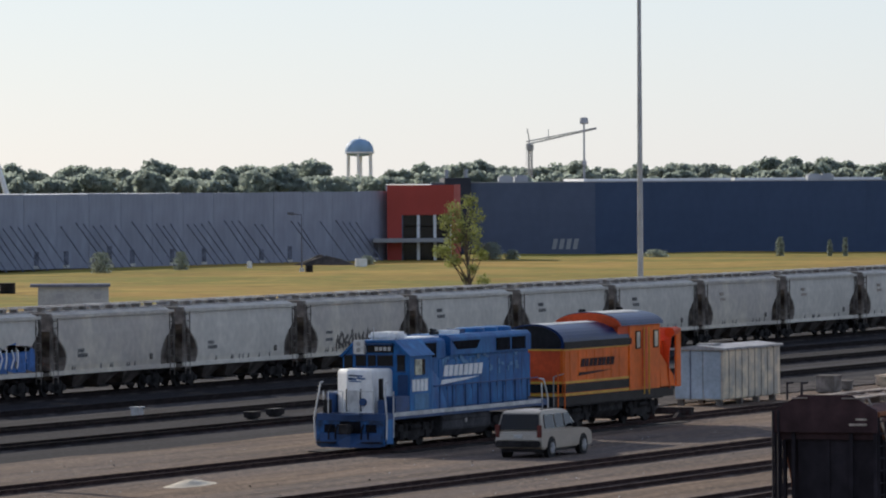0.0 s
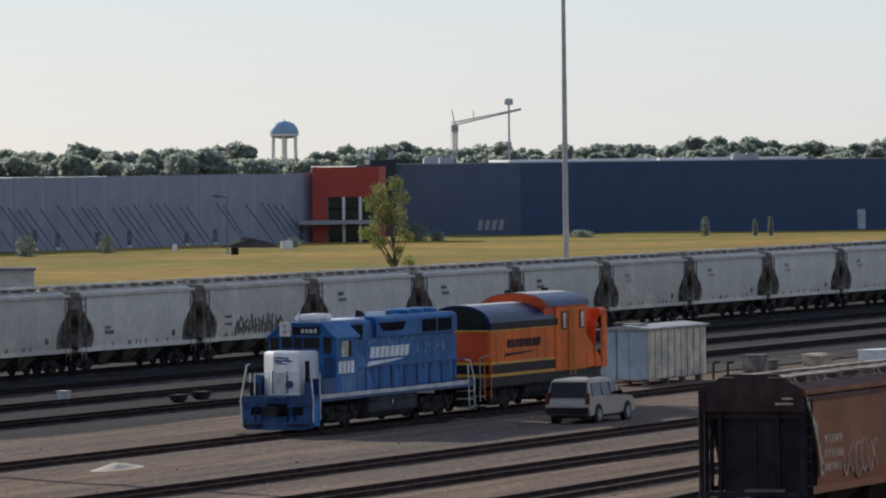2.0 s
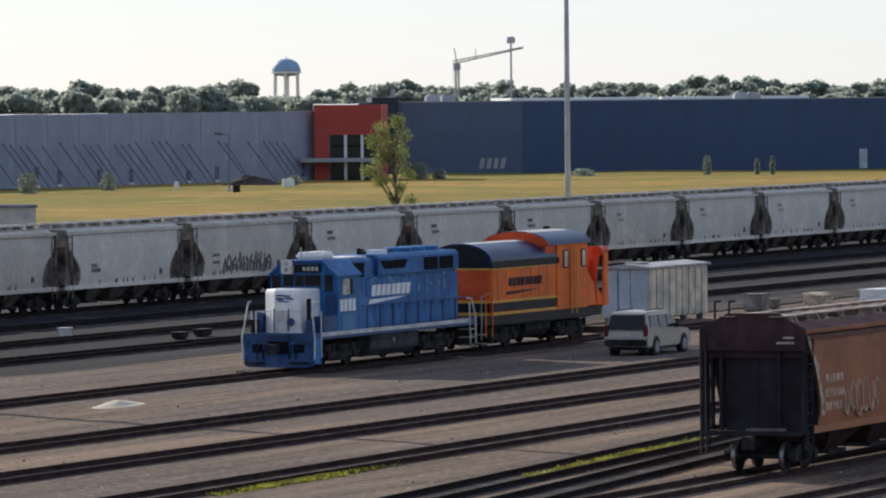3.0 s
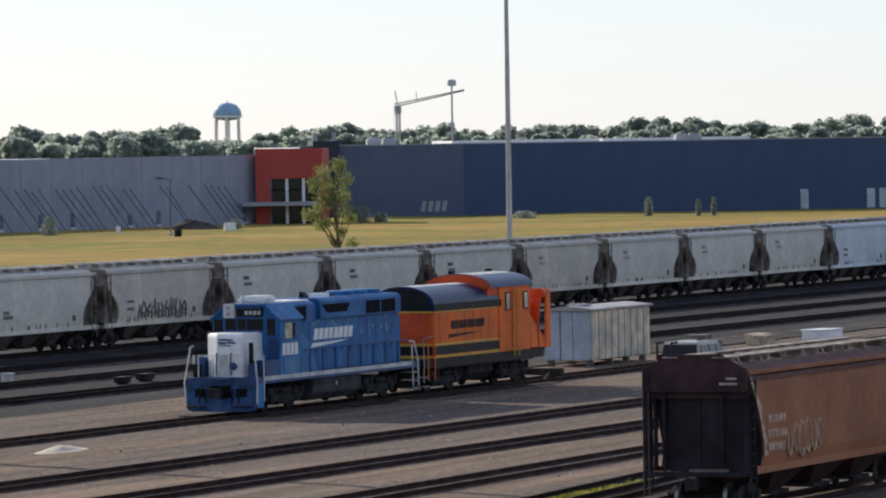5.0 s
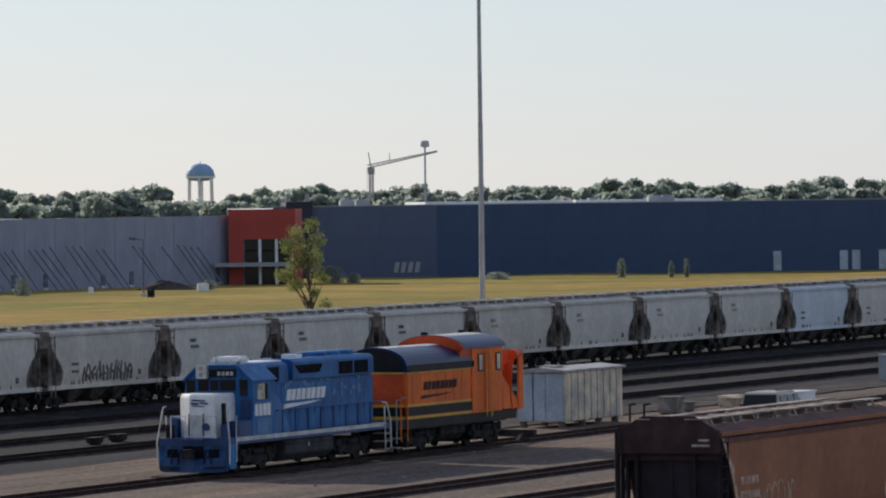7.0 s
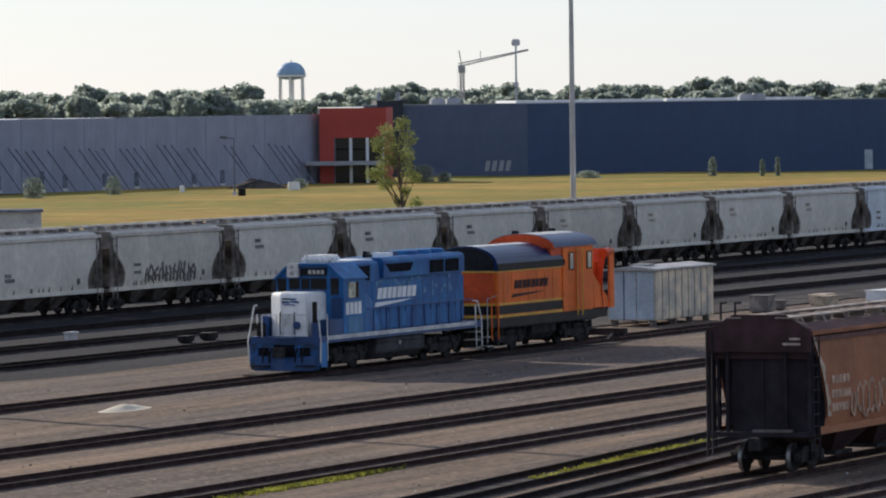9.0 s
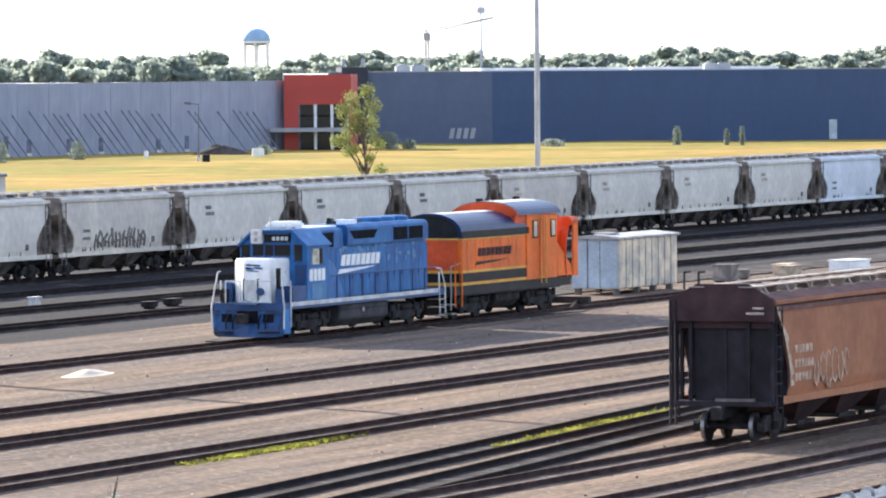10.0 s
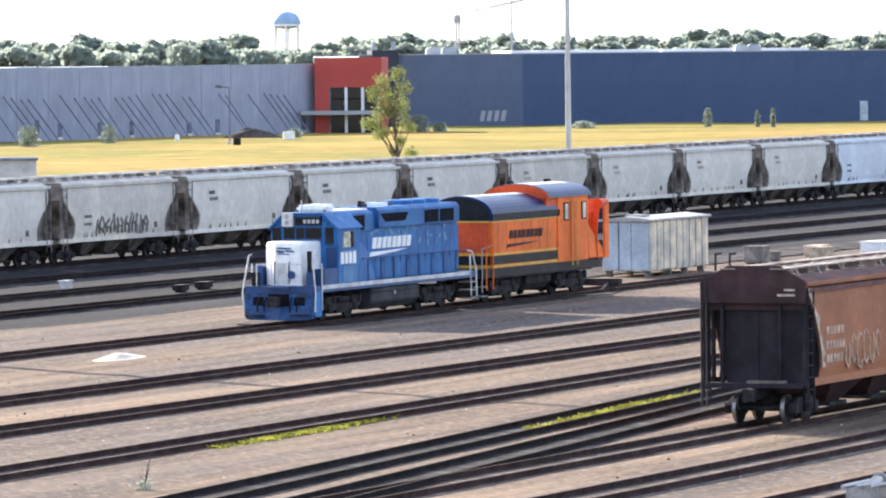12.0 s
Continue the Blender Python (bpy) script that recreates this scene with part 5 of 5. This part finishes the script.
    for o in (-1, 1):
        handrail(ob, [(5.3, o * 1.5), (16.9, o * 1.5)], [(x, o * 1.5) for x in posts], H0, 2.45, M_BLUE_DEEP, 0.03)
    # rear steps
    for o in (-1, 1):
        part("grab_rail", Shape().path([(17.0, o * 1.52, 2.4), (17.5, o * 1.54, 2.35), (17.9, o * 1.56, 1.6), (17.9, o * 1.58, 0.4)], 0.035), M_SOFTWHITE, ob, "white grab rail")
        part("grab_rail", Shape().path([(17.25, o * 1.54, 2.2), (17.3, o * 1.56, 0.4)], 0.03), M_SOFTWHITE, ob)
        for z in (0.3, 0.65, 1.0):
            part("step", Shape().box(17.2, 17.85, o * 1.28 - 0.28, o * 1.28 + 0.28, z, z + 0.05), M_STEEL, ob)
    part("rear_coupler", Shape().box(17.8, 18.7, -0.14, 0.14, 0.74, 1.02), M_GRIME, ob)
    # below the frame
    part("fuel_tank", Shape().prism_x([(-1.05, 0.28), (1.05, 0.28), (1.42, 0.6), (1.42, 1.2), (-1.42, 1.2), (-1.42, 0.6)], 6.3, 11.7), M_DUSTY, ob, "dusty dark grey fuel tank", bevel=0.04)
    part("air_reservoir", Shape().tube((6.4, -1.3, 1.06), (11.4, -1.3, 1.06), 0.16, n=12), M_DUSTY, ob)
    part("fuel_filler", Shape().tube((8.9, -1.45, 0.95), (8.9, -1.40, 0.95), 0.12, n=10), M_STEEL, ob)
    loco_truck(ob, 3.9)
    loco_truck(ob, 14.3)


blue_loco()


def orange_loco():
    ob = thing("orange_locomotive", pose(255.4, 102.75, 0), "orange and black switcher locomotive with a round glossy roof", "locomotive")
    h = 1.45
    x0, x1, xc = 1.45, 13.3, 9.4
    part("frame", Shape().box(0.1, 15.0, -1.5, 1.5, 1.1, 1.5), M_BLACK, ob, bevel=0.02)
    part("hood", Shape().box(x0, xc, -h, h, 1.5, 3.6), M_ORANGE, ob, "orange painted hood", bevel=0.02)
    arc = [(-1.5 * math.cos(a), 3.86 + 0.80 * math.sin(a)) for a in np.linspace(0, math.pi, 17)]
    part("hood_roof", Shape().prism_x([(1.5, 3.58), (-1.5, 3.58)] + arc, x0 - 0.05, xc + 0.3), M_ROOF, ob, "round glossy blue-black roof")
    part("roof_skirt", Shape().box(x0 - 0.05, xc, -1.53, -1.498, 3.57, 3.88), M_BLACK, ob, "black band under the roof")
    # white sheet on the hood crown paints in the roof's highlight
    shine = [(-1.512 * math.cos(a), 3.86 + 0.812 * math.sin(a)) for a in np.linspace(1.22, 2.0, 7)]
    part("highlight_sheet", Shape().prism_x(shine + [(0.97 * y, 3.86 + 0.97 * (z - 3.86)) for y, z in reversed(shine)], x0 + 0.1, xc - 1.45), M_SOFTWHITE, ob, "white sheet along the roof crown, a painted highlight")
    part("hood_front", Shape().prism_x([(1.35, 3.62), (-1.35, 3.62)] + [(0.92 * a, c - 0.06) for a, c in arc], x0 - 0.12, x0 - 0.05), M_BLACK, ob, "black rounded front")
    part("hood_door", Shape().box(x0 - 0.04, x0, -1.3, 1.3, 2.2, 3.55), M_REDOR, ob, "red-orange front doors, shade put into the orange")
    for z0, z1, m, w in ((1.52, 1.62, M_YELLOW, "yellow stripe"), (2.06, 2.15, M_YELLOW, "yellow stripe"), (1.65, 2.04, M_BLACK, "black band"), (3.50, 3.58, M_YELLOW, "yellow stripe")):
        part("stripe", Shape().box(x0 - 0.02, x1 if z1 < 3 else xc, -h - 0.025, -h, z0, z1), m, ob, w)
        part("stripe", Shape().box(x0 - 0.06, x0 - 0.035, -1.4, 1.4, z0, z1), m, ob, w)
    part("sill_panel", Shape().box(x0, x1 + 0.4, -1.49, -1.46, 1.05, 1.5), M_GRIME, ob)
    for i in range(7):
        x = 2.2 + i * 1.0
        part("side_door", Shape().box(x, x + 0.95, -h - 0.018, -h, 2.2, 3.46), M_ORANGE, ob)
    # cab
    part("cab", Shape().box(xc, x1, -1.5, 1.5, 1.5, 4.45), M_ORANGE, ob, "orange cab", bevel=0.03)
    arc2 = [(-1.62 * math.cos(a), 4.42 + 0.62 * math.sin(a)) for a in np.linspace(0, math.pi, 17)]
    part("cab_roof", Shape().prism_x(arc2, xc - 1.3, x1 + 0.15), M_ROOF, ob, "curved glossy cab roof")
    # same painted highlight along the cab roof
    shine = [(-1.632 * math.cos(a), 4.42 + 0.632 * math.sin(a)) for a in np.linspace(1.1, 2.0, 7)]
    part("highlight_sheet", Shape().prism_x(shine + [(0.97 * y, 4.42 + 0.97 * (z - 4.42)) for y, z in reversed(shine)], xc - 1.2, x1 - 0.4), M_SOFTWHITE, ob, "white sheet along the roof crown, a painted highlight")
    part("cab_brow", Shape().prism_x([(a, c - 0.03) for a, c in arc2], xc - 1.42, xc - 1.3), M_REDOR, ob, "red-orange curved brow")
    part("cab_front", Shape().box(xc - 1.3, xc, -1.45, 1.45, 3.9, 4.45), M_REDOR, ob)
    for x in (xc + 0.75, xc + 3.0):
        part("cab_window", Shape().box(x, x + 0.62, -1.53, -1.49, 3.35, 4.15), M_GLASS, ob)
        # cream plate over the glass paints in its pale reflection
        part("reflection_plate", Shape().box(x + 0.10, x + 0.50, -1.545, -1.525, 3.4, 4.1), M_BOX, ob, "pale plate, a reflection painted over the window")
    for x in (xc + 1.55, xc + 2.15):
        part("grab_rail", Shape().tube((x, -1.62, 1.3), (x, -1.62, 4.3), 0.03, n=6), M_YELLOW, ob)
    part("cab_door", Shape().box(xc + 1.6, xc + 2.1, -1.53, -1.49, 1.65, 4.2), M_REDOR, ob)
    for x in (xc - 0.9, x1 - 0.2):
        part("roof_bracket", Shape().box(x, x + 0.22, 0.3, 0.6, 4.95, 5.16), M_BLACK, ob, bevel=0.03)
    # plough blade at the far end: a sheet hollow towards the cab, with a bright edge
    rows = []
    for i in range(11):
        a = i / 10
        x, z = 14.15 + 1.5 * (a - 0.42) ** 2 + 0.25 * a, 1.45 + 2.75 * a
        rows.append([(x, -1.55, z), (x + 0.07, -1.55, z), (x + 0.57, 1.5, z), (x + 0.5, 1.5, z)])
    blade = part("plough_blade", loft(Shape(), rows), M_REDOR, ob, "curved red-orange plough blade", smooth=False)
    part("blade_edge", Shape().box(15.0, 15.62, -1.64, -1.56, 1.5, 4.15), M_ORANGE, blade, "bright orange blade edge", bevel=0.02)
    part("blade_rib", Shape().box(14.3, 14.9, -1.2, -1.1, 1.5, 3.6), M_REDOR, blade)
    part("blade_cap", Shape().tube((14.5, -1.5, 3.98), (15.4, -1.5, 4.05), 0.24, 0.18, 12), M_REDOR, blade)
    part("plough_wing", Shape().slab([(13.35, -1.5, 1.55), (15.0, -1.56, 1.55), (15.0, -1.3, 1.95), (13.35, -1.2, 2.3)], [(13.35, -1.46, 3.1), (15.0, -1.52, 2.0), (15.0, -1.3, 2.1), (13.35, -1.2, 3.2)]), M_ORANGE, ob)
    part("rear_hood", Shape().box(13.3, 14.2, -0.9, 0.9, 1.5, 3.3), M_REDOR, ob, bevel=0.03)
    emblem(ob, 3.45, 2.74, 4.0, 0.36, -h - 0.035, M_BROWN_END, 0.65)
    for x in (1.35, 0.55):
        part("grab_rail", Shape().tube((x, -1.55, 0.6), (x, -1.55, 3.5 if x > 1 else 2.6), 0.028, n=6), M_ORANGE, ob)
    for o in (-1, 1):
        for z in (0.3, 0.7):
            part("step", Shape().box(0.15, 0.8, o * 1.25 - 0.25, o * 1.25 + 0.25, z, z + 0.05), M_STEEL, ob)
        part("grab_rail", Shape().path([(0.15, o * 1.5, 0.5), (0.15, o * 1.5, 2.4), (1.3, o * 1.5, 2.5)], 0.03), M_STEEL, ob)
    part("front_coupler", Shape().box(-0.7, 0.1, -0.14, 0.14, 0.74, 1.02), M_GRIME, ob)
    part("rear_coupler", Shape().box(15.0, 15.8, -0.14, 0.14, 0.74, 1.02), M_GRIME, ob)
    part("underframe_tank", Shape().prism_x([(-1.0, 0.4), (1.0, 0.4), (1.3, 0.7), (1.3, 1.1), (-1.3, 1.1), (-1.3, 0.7)], 6.0, 9.0), M_GRIME, ob, bevel=0.03)
    loco_truck(ob, 3.5)
    loco_truck(ob, 11.8)


orange_loco()


# ---- the yard's loose things ----
def storage_box():
    ob = thing("storage_container", pose(290.9, 106.4, -0.2), "weathered cream and pale blue ribbed storage container on skids", "container")
    L, W, z0, z1 = 8.4, 2.5, 0.32, 2.75
    part("body", Shape().box(0.03, L - 0.03, 0.03, W - 0.03, z0, z1), M_BOX, ob)
    n = 9
    for i in range(n):
        x = i * L / n
        part("side_panel", Shape().box(x + 0.07, x + L / n - 0.07, -0.035, 0.03, z0 + 0.06, z1 - 0.05), M_BOX, ob)
    for i in range(n + 1):
        x = min(max(i * L / n, 0.05), L - 0.05)
        part("rib", Shape().box(x - 0.05, x + 0.05, -0.02, 0.03, z0, z1), M_CAREND if 0 < i < n else M_BOX, ob)
    for y0, y1 in ((0.06, 0.95), (1.0, 1.6), (1.65, 2.42)):
        part("end_door", Shape().box(-0.04, 0.03, y0, y1, z0 + 0.05, z1 - 0.05), M_BOX_BLUE, ob, "pale blue end panel")
    part("lock_bar", Shape().tube((-0.07, 1.62, z0), (-0.07, 1.62, z1), 0.03, n=6), M_BRACE, ob)
    part("roof", Shape().prism_x([(-0.15, z1), (W + 0.15, z1), (W + 0.15, z1 + 0.1), (W / 2, z1 + 0.24), (-0.15, z1 + 0.1)], -0.2, L + 0.2), M_BOXROOF, ob, "patchy whitish roof", bevel=0.015)
    for x in (0.3, 3.2, 5.6, 8.0):
        for y in (0.1, W - 0.4):
            part("skid_foot", Shape().box(x - 0.12, x + 0.12, y, y + 0.3, 0.0, z0), M_CAREND, ob)
    part("roof_scrap", Shape().box(0.8, 2.2, 0.8, 1.6, z1 + 0.22, z1 + 0.30), M_BOXROOF, ob)


storage_box()


def buffer_stop():
    ob = thing("track_bumper", pose(272.6, 102.75, -0.18), "low dark timber and steel track bumper behind the locomotive", "bumper")
    part("beam", Shape().box(0.6, 1.0, -1.3, 1.3, 0.3, 0.62), M_GRIME, ob, bevel=0.02)
    for y in (-0.75, 0.75):
        part("strut", Shape().slab([(-0.6, y - 0.08, 0.0), (1.2, y - 0.08, 0.0), (1.0, y - 0.08, 0.5), (0.6, y - 0.08, 0.5)], [(-0.6, y + 0.08, 0.0), (1.2, y + 0.08, 0.0), (1.0, y + 0.08, 0.5), (0.6, y + 0.08, 0.5)]), M_GRIME, ob)


buffer_stop()


def crate(m, l, w, h, material, label, name="crate", category="box"):
    ob = thing(name, m, label, category)
    part("body", Shape().box(0, l, 0, w, 0, h), material, ob, bevel=0.02)
    part("lid", Shape().box(-0.05, l + 0.05, -0.05, w + 0.05, h, h + 0.07), material, ob)
    part("skid", Shape().box(0.1, l - 0.1, 0.1, 0.25, -0.08, 0.0).box(0.1, l - 0.1, w - 0.25, w - 0.1, -0.08, 0.0), M_GRIME, ob)


crate(pose(308.8, 106.8, -0.12), 1.2, 1.0, 0.8, M_CAREND, "grey metal equipment box between tracks")
crate(pose(312.6, 107.2, -0.12, 0, 0, 12), 0.9, 0.5, 0.4, M_CAREND, "low grey machine frame between tracks")
crate(pose(316.0, 106.0, -0.12, 0, 0, -5), 1.6, 0.8, 0.5, M_TAN, "tan timber crate between tracks")
crate(pose(320.0, 107.5, -0.12, 0, 0, 6), 2.4, 0.8, 0.45, M_RUST, "low rusty heap of fittings on skids", "fitting_tray", "tray")
crate(pose(325.4, 105.8, -0.12, 0, 0, -8), 2.6, 1.2, 0.5, M_WHITE, "low white tarpaulined load in the sun")
crate(pose(362, 111.0, -0.12), 3.0, 1.4, 1.5, M_FARGREY, "grey open steel frame cabinet beside the tracks")
crate(pose(271.2, 122.7, -0.14), 1.0, 0.45, 0.2, M_GRIME, "low steel switch machine beside the rails", "switch_machine", "switch machine")
crate(pose(274.4, 123.0, -0.14), 1.2, 0.45, 0.22, M_GRIME, "low steel switch machine beside the rails", "switch_machine", "switch machine")
crate(pose(272.0, 129.0, -0.14), 0.6, 0.4, 0.35, M_SOFTWHITE, "small pale trackside box", "signal_box", "box")
def pipe_rack():
    ob = thing("pipe_rack", pose(148.4, 48.3, -0.2), "low rack of pale pipes and fittings beside the near track", "rack")
    for i in range(5):
        x = i * 1.6
        part("trestle", Shape().box(x, x + 0.1, 0.1, 0.9, 0, 0.42), M_STEEL, ob)
        part("fitting", Shape().tube((x + 0.3, 0.2, 0.56), (x + 0.85, 0.3, 0.56), 0.15, 0.1, 10), M_SOFTWHITE, ob, "pale pipe fitting")
        part("flange", Shape().tube((x + 0.85, 0.3, 0.56), (x + 0.92, 0.3, 0.56), 0.2, n=12), M_STEEL, ob)
    for y in (0.15, 0.5, 0.85):
        part("pipe", Shape().tube((-0.4, y, 0.47), (8.0, y, 0.47), 0.05, n=8), M_GALV, ob)


pipe_rack()


def weeds(name, x0, y0, x1, y1, w, n, seed, label):
    rng = random.Random(seed)
    s = Shape()
    for _ in range(n):
        t = 0.5 + max(-0.5, min(0.5, rng.gauss(0, 0.22)))
        c = Vector((x0 + (x1 - x0) * t, y0 + (y1 - y0) * t + rng.gauss(0, w), -0.2))
        for _ in range(3):
            d = Vector((rng.gauss(0, 0.10), rng.gauss(0, 0.10), rng.uniform(0.05, 0.16)))
            k = Vector((rng.gauss(0, 0.05), rng.gauss(0, 0.05), 0))
            s.add([c - k, c + k, c + d], [(0, 1, 2)])
    tagged(part(name, s, M_WEED, None, label), category="weeds", kind="stuff")


weeds("weeds", 164.5, 73.4, 180, 74.2, 0.16, 1100, 1, "strip of bright yellow-green weeds along the rails")
weeds("weeds", 175, 67.8, 195, 69.5, 0.16, 900, 2, "strip of bright green weeds between the rails")
def dry_weed():
    rng = random.Random(6)
    ob = thing("dry_weed", pose(148.7, 68.4, -0.22), "tall dry weed stalk with a few dark leaves in the gravel", "weed")
    for i in range(7):
        q = (rng.uniform(-0.35, 0.35), rng.uniform(-0.2, 0.2), rng.uniform(0.25, 0.95))
        part("stalk", Shape().tube((0, 0, 0), q, 0.012, 0.006, 5), M_BARK, ob)
    s = Shape()
    for _ in range(120):
        leaf(s, (rng.gauss(0, 0.16), rng.gauss(0, 0.12), abs(rng.gauss(0.12, 0.12))), rng.uniform(0.03, 0.07), rng)
    part("leaves", s, M_FARLEAF, ob)


dry_weed()


# ---- the car ----
def suv():
    ob = thing("suv", pose(236, 94.9, -0.2), "champagne coloured full-size sport utility vehicle driving past", "car")
    L, h = 5.7, 1.0
    low = [(0.05, 0.45), (0.0, 0.7), (0.06, 1.02), (0.12, 1.12), (4.05, 1.14), (5.3, 1.06), (5.62, 0.92), (5.7, 0.6), (5.6, 0.38), (0.3, 0.36)]
    part("body", Shape().prism_y(low, -h, h), M_SUV, ob, "champagne metallic body", bevel=0.06)
    up = [(0.12, 1.10), (0.34, 1.82), (0.55, 1.90), (2.9, 1.92), (3.3, 1.84), (4.15, 1.12)]
    ring0 = [(x, -0.97 + 0.16 * max(0, z - 1.1) / 0.8, z) for x, z in up]
    ring1 = [(x, 0.97 - 0.16 * max(0, z - 1.1) / 0.8, z) for x, z in up]
    part("cabin", Shape().slab(ring0, ring1), M_SUV, ob, bevel=0.04)
    part("rear_window", Shape().slab([(0.10, -0.86, 1.15), (0.10, 0.86, 1.15), (0.30, 0.78, 1.78), (0.30, -0.78, 1.78)], [(0.20, -0.86, 1.15), (0.20, 0.86, 1.15), (0.40, 0.78, 1.78), (0.40, -0.78, 1.78)]), M_GLASS, ob, "dark rear window")
    for o in (-1, 1):
        for xa, xb, xc2, xd in ((0.5, 1.55, 1.55, 0.62), (1.7, 2.55, 2.55, 1.7), (2.7, 3.75, 3.28, 2.7)):
            ya, yb = o * 0.965, o * 0.845
            q = [(xa, ya, 1.2), (xb, ya, 1.2), (xc2, yb, 1.75), (xd, yb, 1.75)]
            part("side_window", Shape().slab(q, [(x, y + o * 0.03, z) for x, y, z in q]), M_GLASS, ob)
        part("tail_lamp", Shape().box(0.0, 0.16, o * 0.9 - 0.09, o * 0.9 + 0.09, 0.85, 1.35), M_TAIL, ob, "red tail lamp", bevel=0.02)
        part("mirror", Shape().box(3.35, 3.5, o * 1.12 - 0.12, o * 1.12 + 0.12, 1.15, 1.35), M_BLACK, ob, bevel=0.03)
        part("roof_rail", Shape().tube((0.7, o * 0.66, 1.96), (2.8, o * 0.66, 1.97), 0.025, n=6), M_BLACK, ob)
        part("head_lamp", Shape().box(5.45, 5.64, o * 0.78 - 0.14, o * 0.78 + 0.14, 0.78, 0.98), M_SOFTWHITE, ob, bevel=0.02)
        for x in (1.15, 4.65):
            part("wheel_arch", Shape().tube((x, o * 0.93, 0.40), (x, o * 1.012, 0.40), 0.47, n=24), M_BLACK, ob)
    part("windscreen", Shape().slab([(4.10, -0.84, 1.2), (4.10, 0.84, 1.2), (3.40, 0.74, 1.78), (3.40, -0.74, 1.78)], [(4.16, -0.84, 1.2), (4.16, 0.84, 1.2), (3.46, 0.74, 1.78), (3.46, -0.74, 1.78)]), M_GLASS, ob)
    part("rear_bumper", Shape().box(-0.12, 0.1, -0.95, 0.95, 0.46, 0.72), M_GRIME, ob, bevel=0.04)
    part("front_bumper", Shape().box(5.6, 5.8, -0.95, 0.95, 0.4, 0.68), M_SUV, ob, bevel=0.04)
    part("plate_bar", Shape().box(-0.02, 0.03, -0.18, 0.18, 0.82, 0.96), M_SOFTWHITE, ob)
    part("underbody", Shape().box(0.3, 5.4, -0.85, 0.85, 0.25, 0.42), M_BLACK, ob)
    wheels = []
    for x in (1.15, 4.65):
        for o in (-1, 1):
            w = new("wheel")
            w.parent, w.matrix_basis = ob, pose(x, o * 0.9, 0.39)
            part("tyre", Shape().tube((0, -0.13, 0), (0, 0.13, 0), 0.39, n=28), M_TYRE, w, bevel=0.02)
            part("rim", Shape().tube((0, o * 0.10, 0), (0, o * 0.15, 0), 0.25, n=20).tube((0, o * 0.15, 0), (0, o * 0.17, 0), 0.07, n=10), M_STEEL, w, "bright alloy rim")
            for k in range(5):
                a = k * 2 * math.pi / 5
                part("spoke", Shape().tube((0.05 * math.cos(a), o * 0.155, 0.05 * math.sin(a)), (0.23 * math.cos(a), o * 0.155, 0.23 * math.sin(a)), 0.03, n=5), M_GALV, w)
            wheels.append((w, x, o))
    return ob, wheels


SUV, SUV_WHEELS = suv()


# ---- what moves ----
def motions():
    for car, k in CARS:
        x = GAP0 + CAR_STEP * k + 0.4
        walk(car, [(t, pose(x + CAR_V * (t - 1.0), TRAIN_Y, 0)) for t in (0, 4, 8, 12)])
    for car, w, x in ROLLING:
        if car.name.startswith("brown"):
            continue
        walk(w, [(i * 12 / 40, pose(x, 0, 0.42, 0, math.degrees(CAR_V * (i * 12 / 40) / 0.42), 0)) for i in range(41)])
    drive = [(0.0, 235.6), (2.5, 252.9), (5.5, 274.6), (6.5, 282.4), (12.0, 326.0)]
    walk(SUV, [(t, pose(x, 94.9, -0.2)) for t, x in drive])
    ts, xs = [t for t, _ in drive], [x for _, x in drive]
    n = 210
    for w, x, o in SUV_WHEELS:
        walk(w, [(i * 12 / n, pose(x, o * 0.9, 0.39, 0, math.degrees((float(np.interp(i * 12 / n, ts, xs)) - xs[0]) / 0.39), 0)) for i in range(n + 1)])


motions()
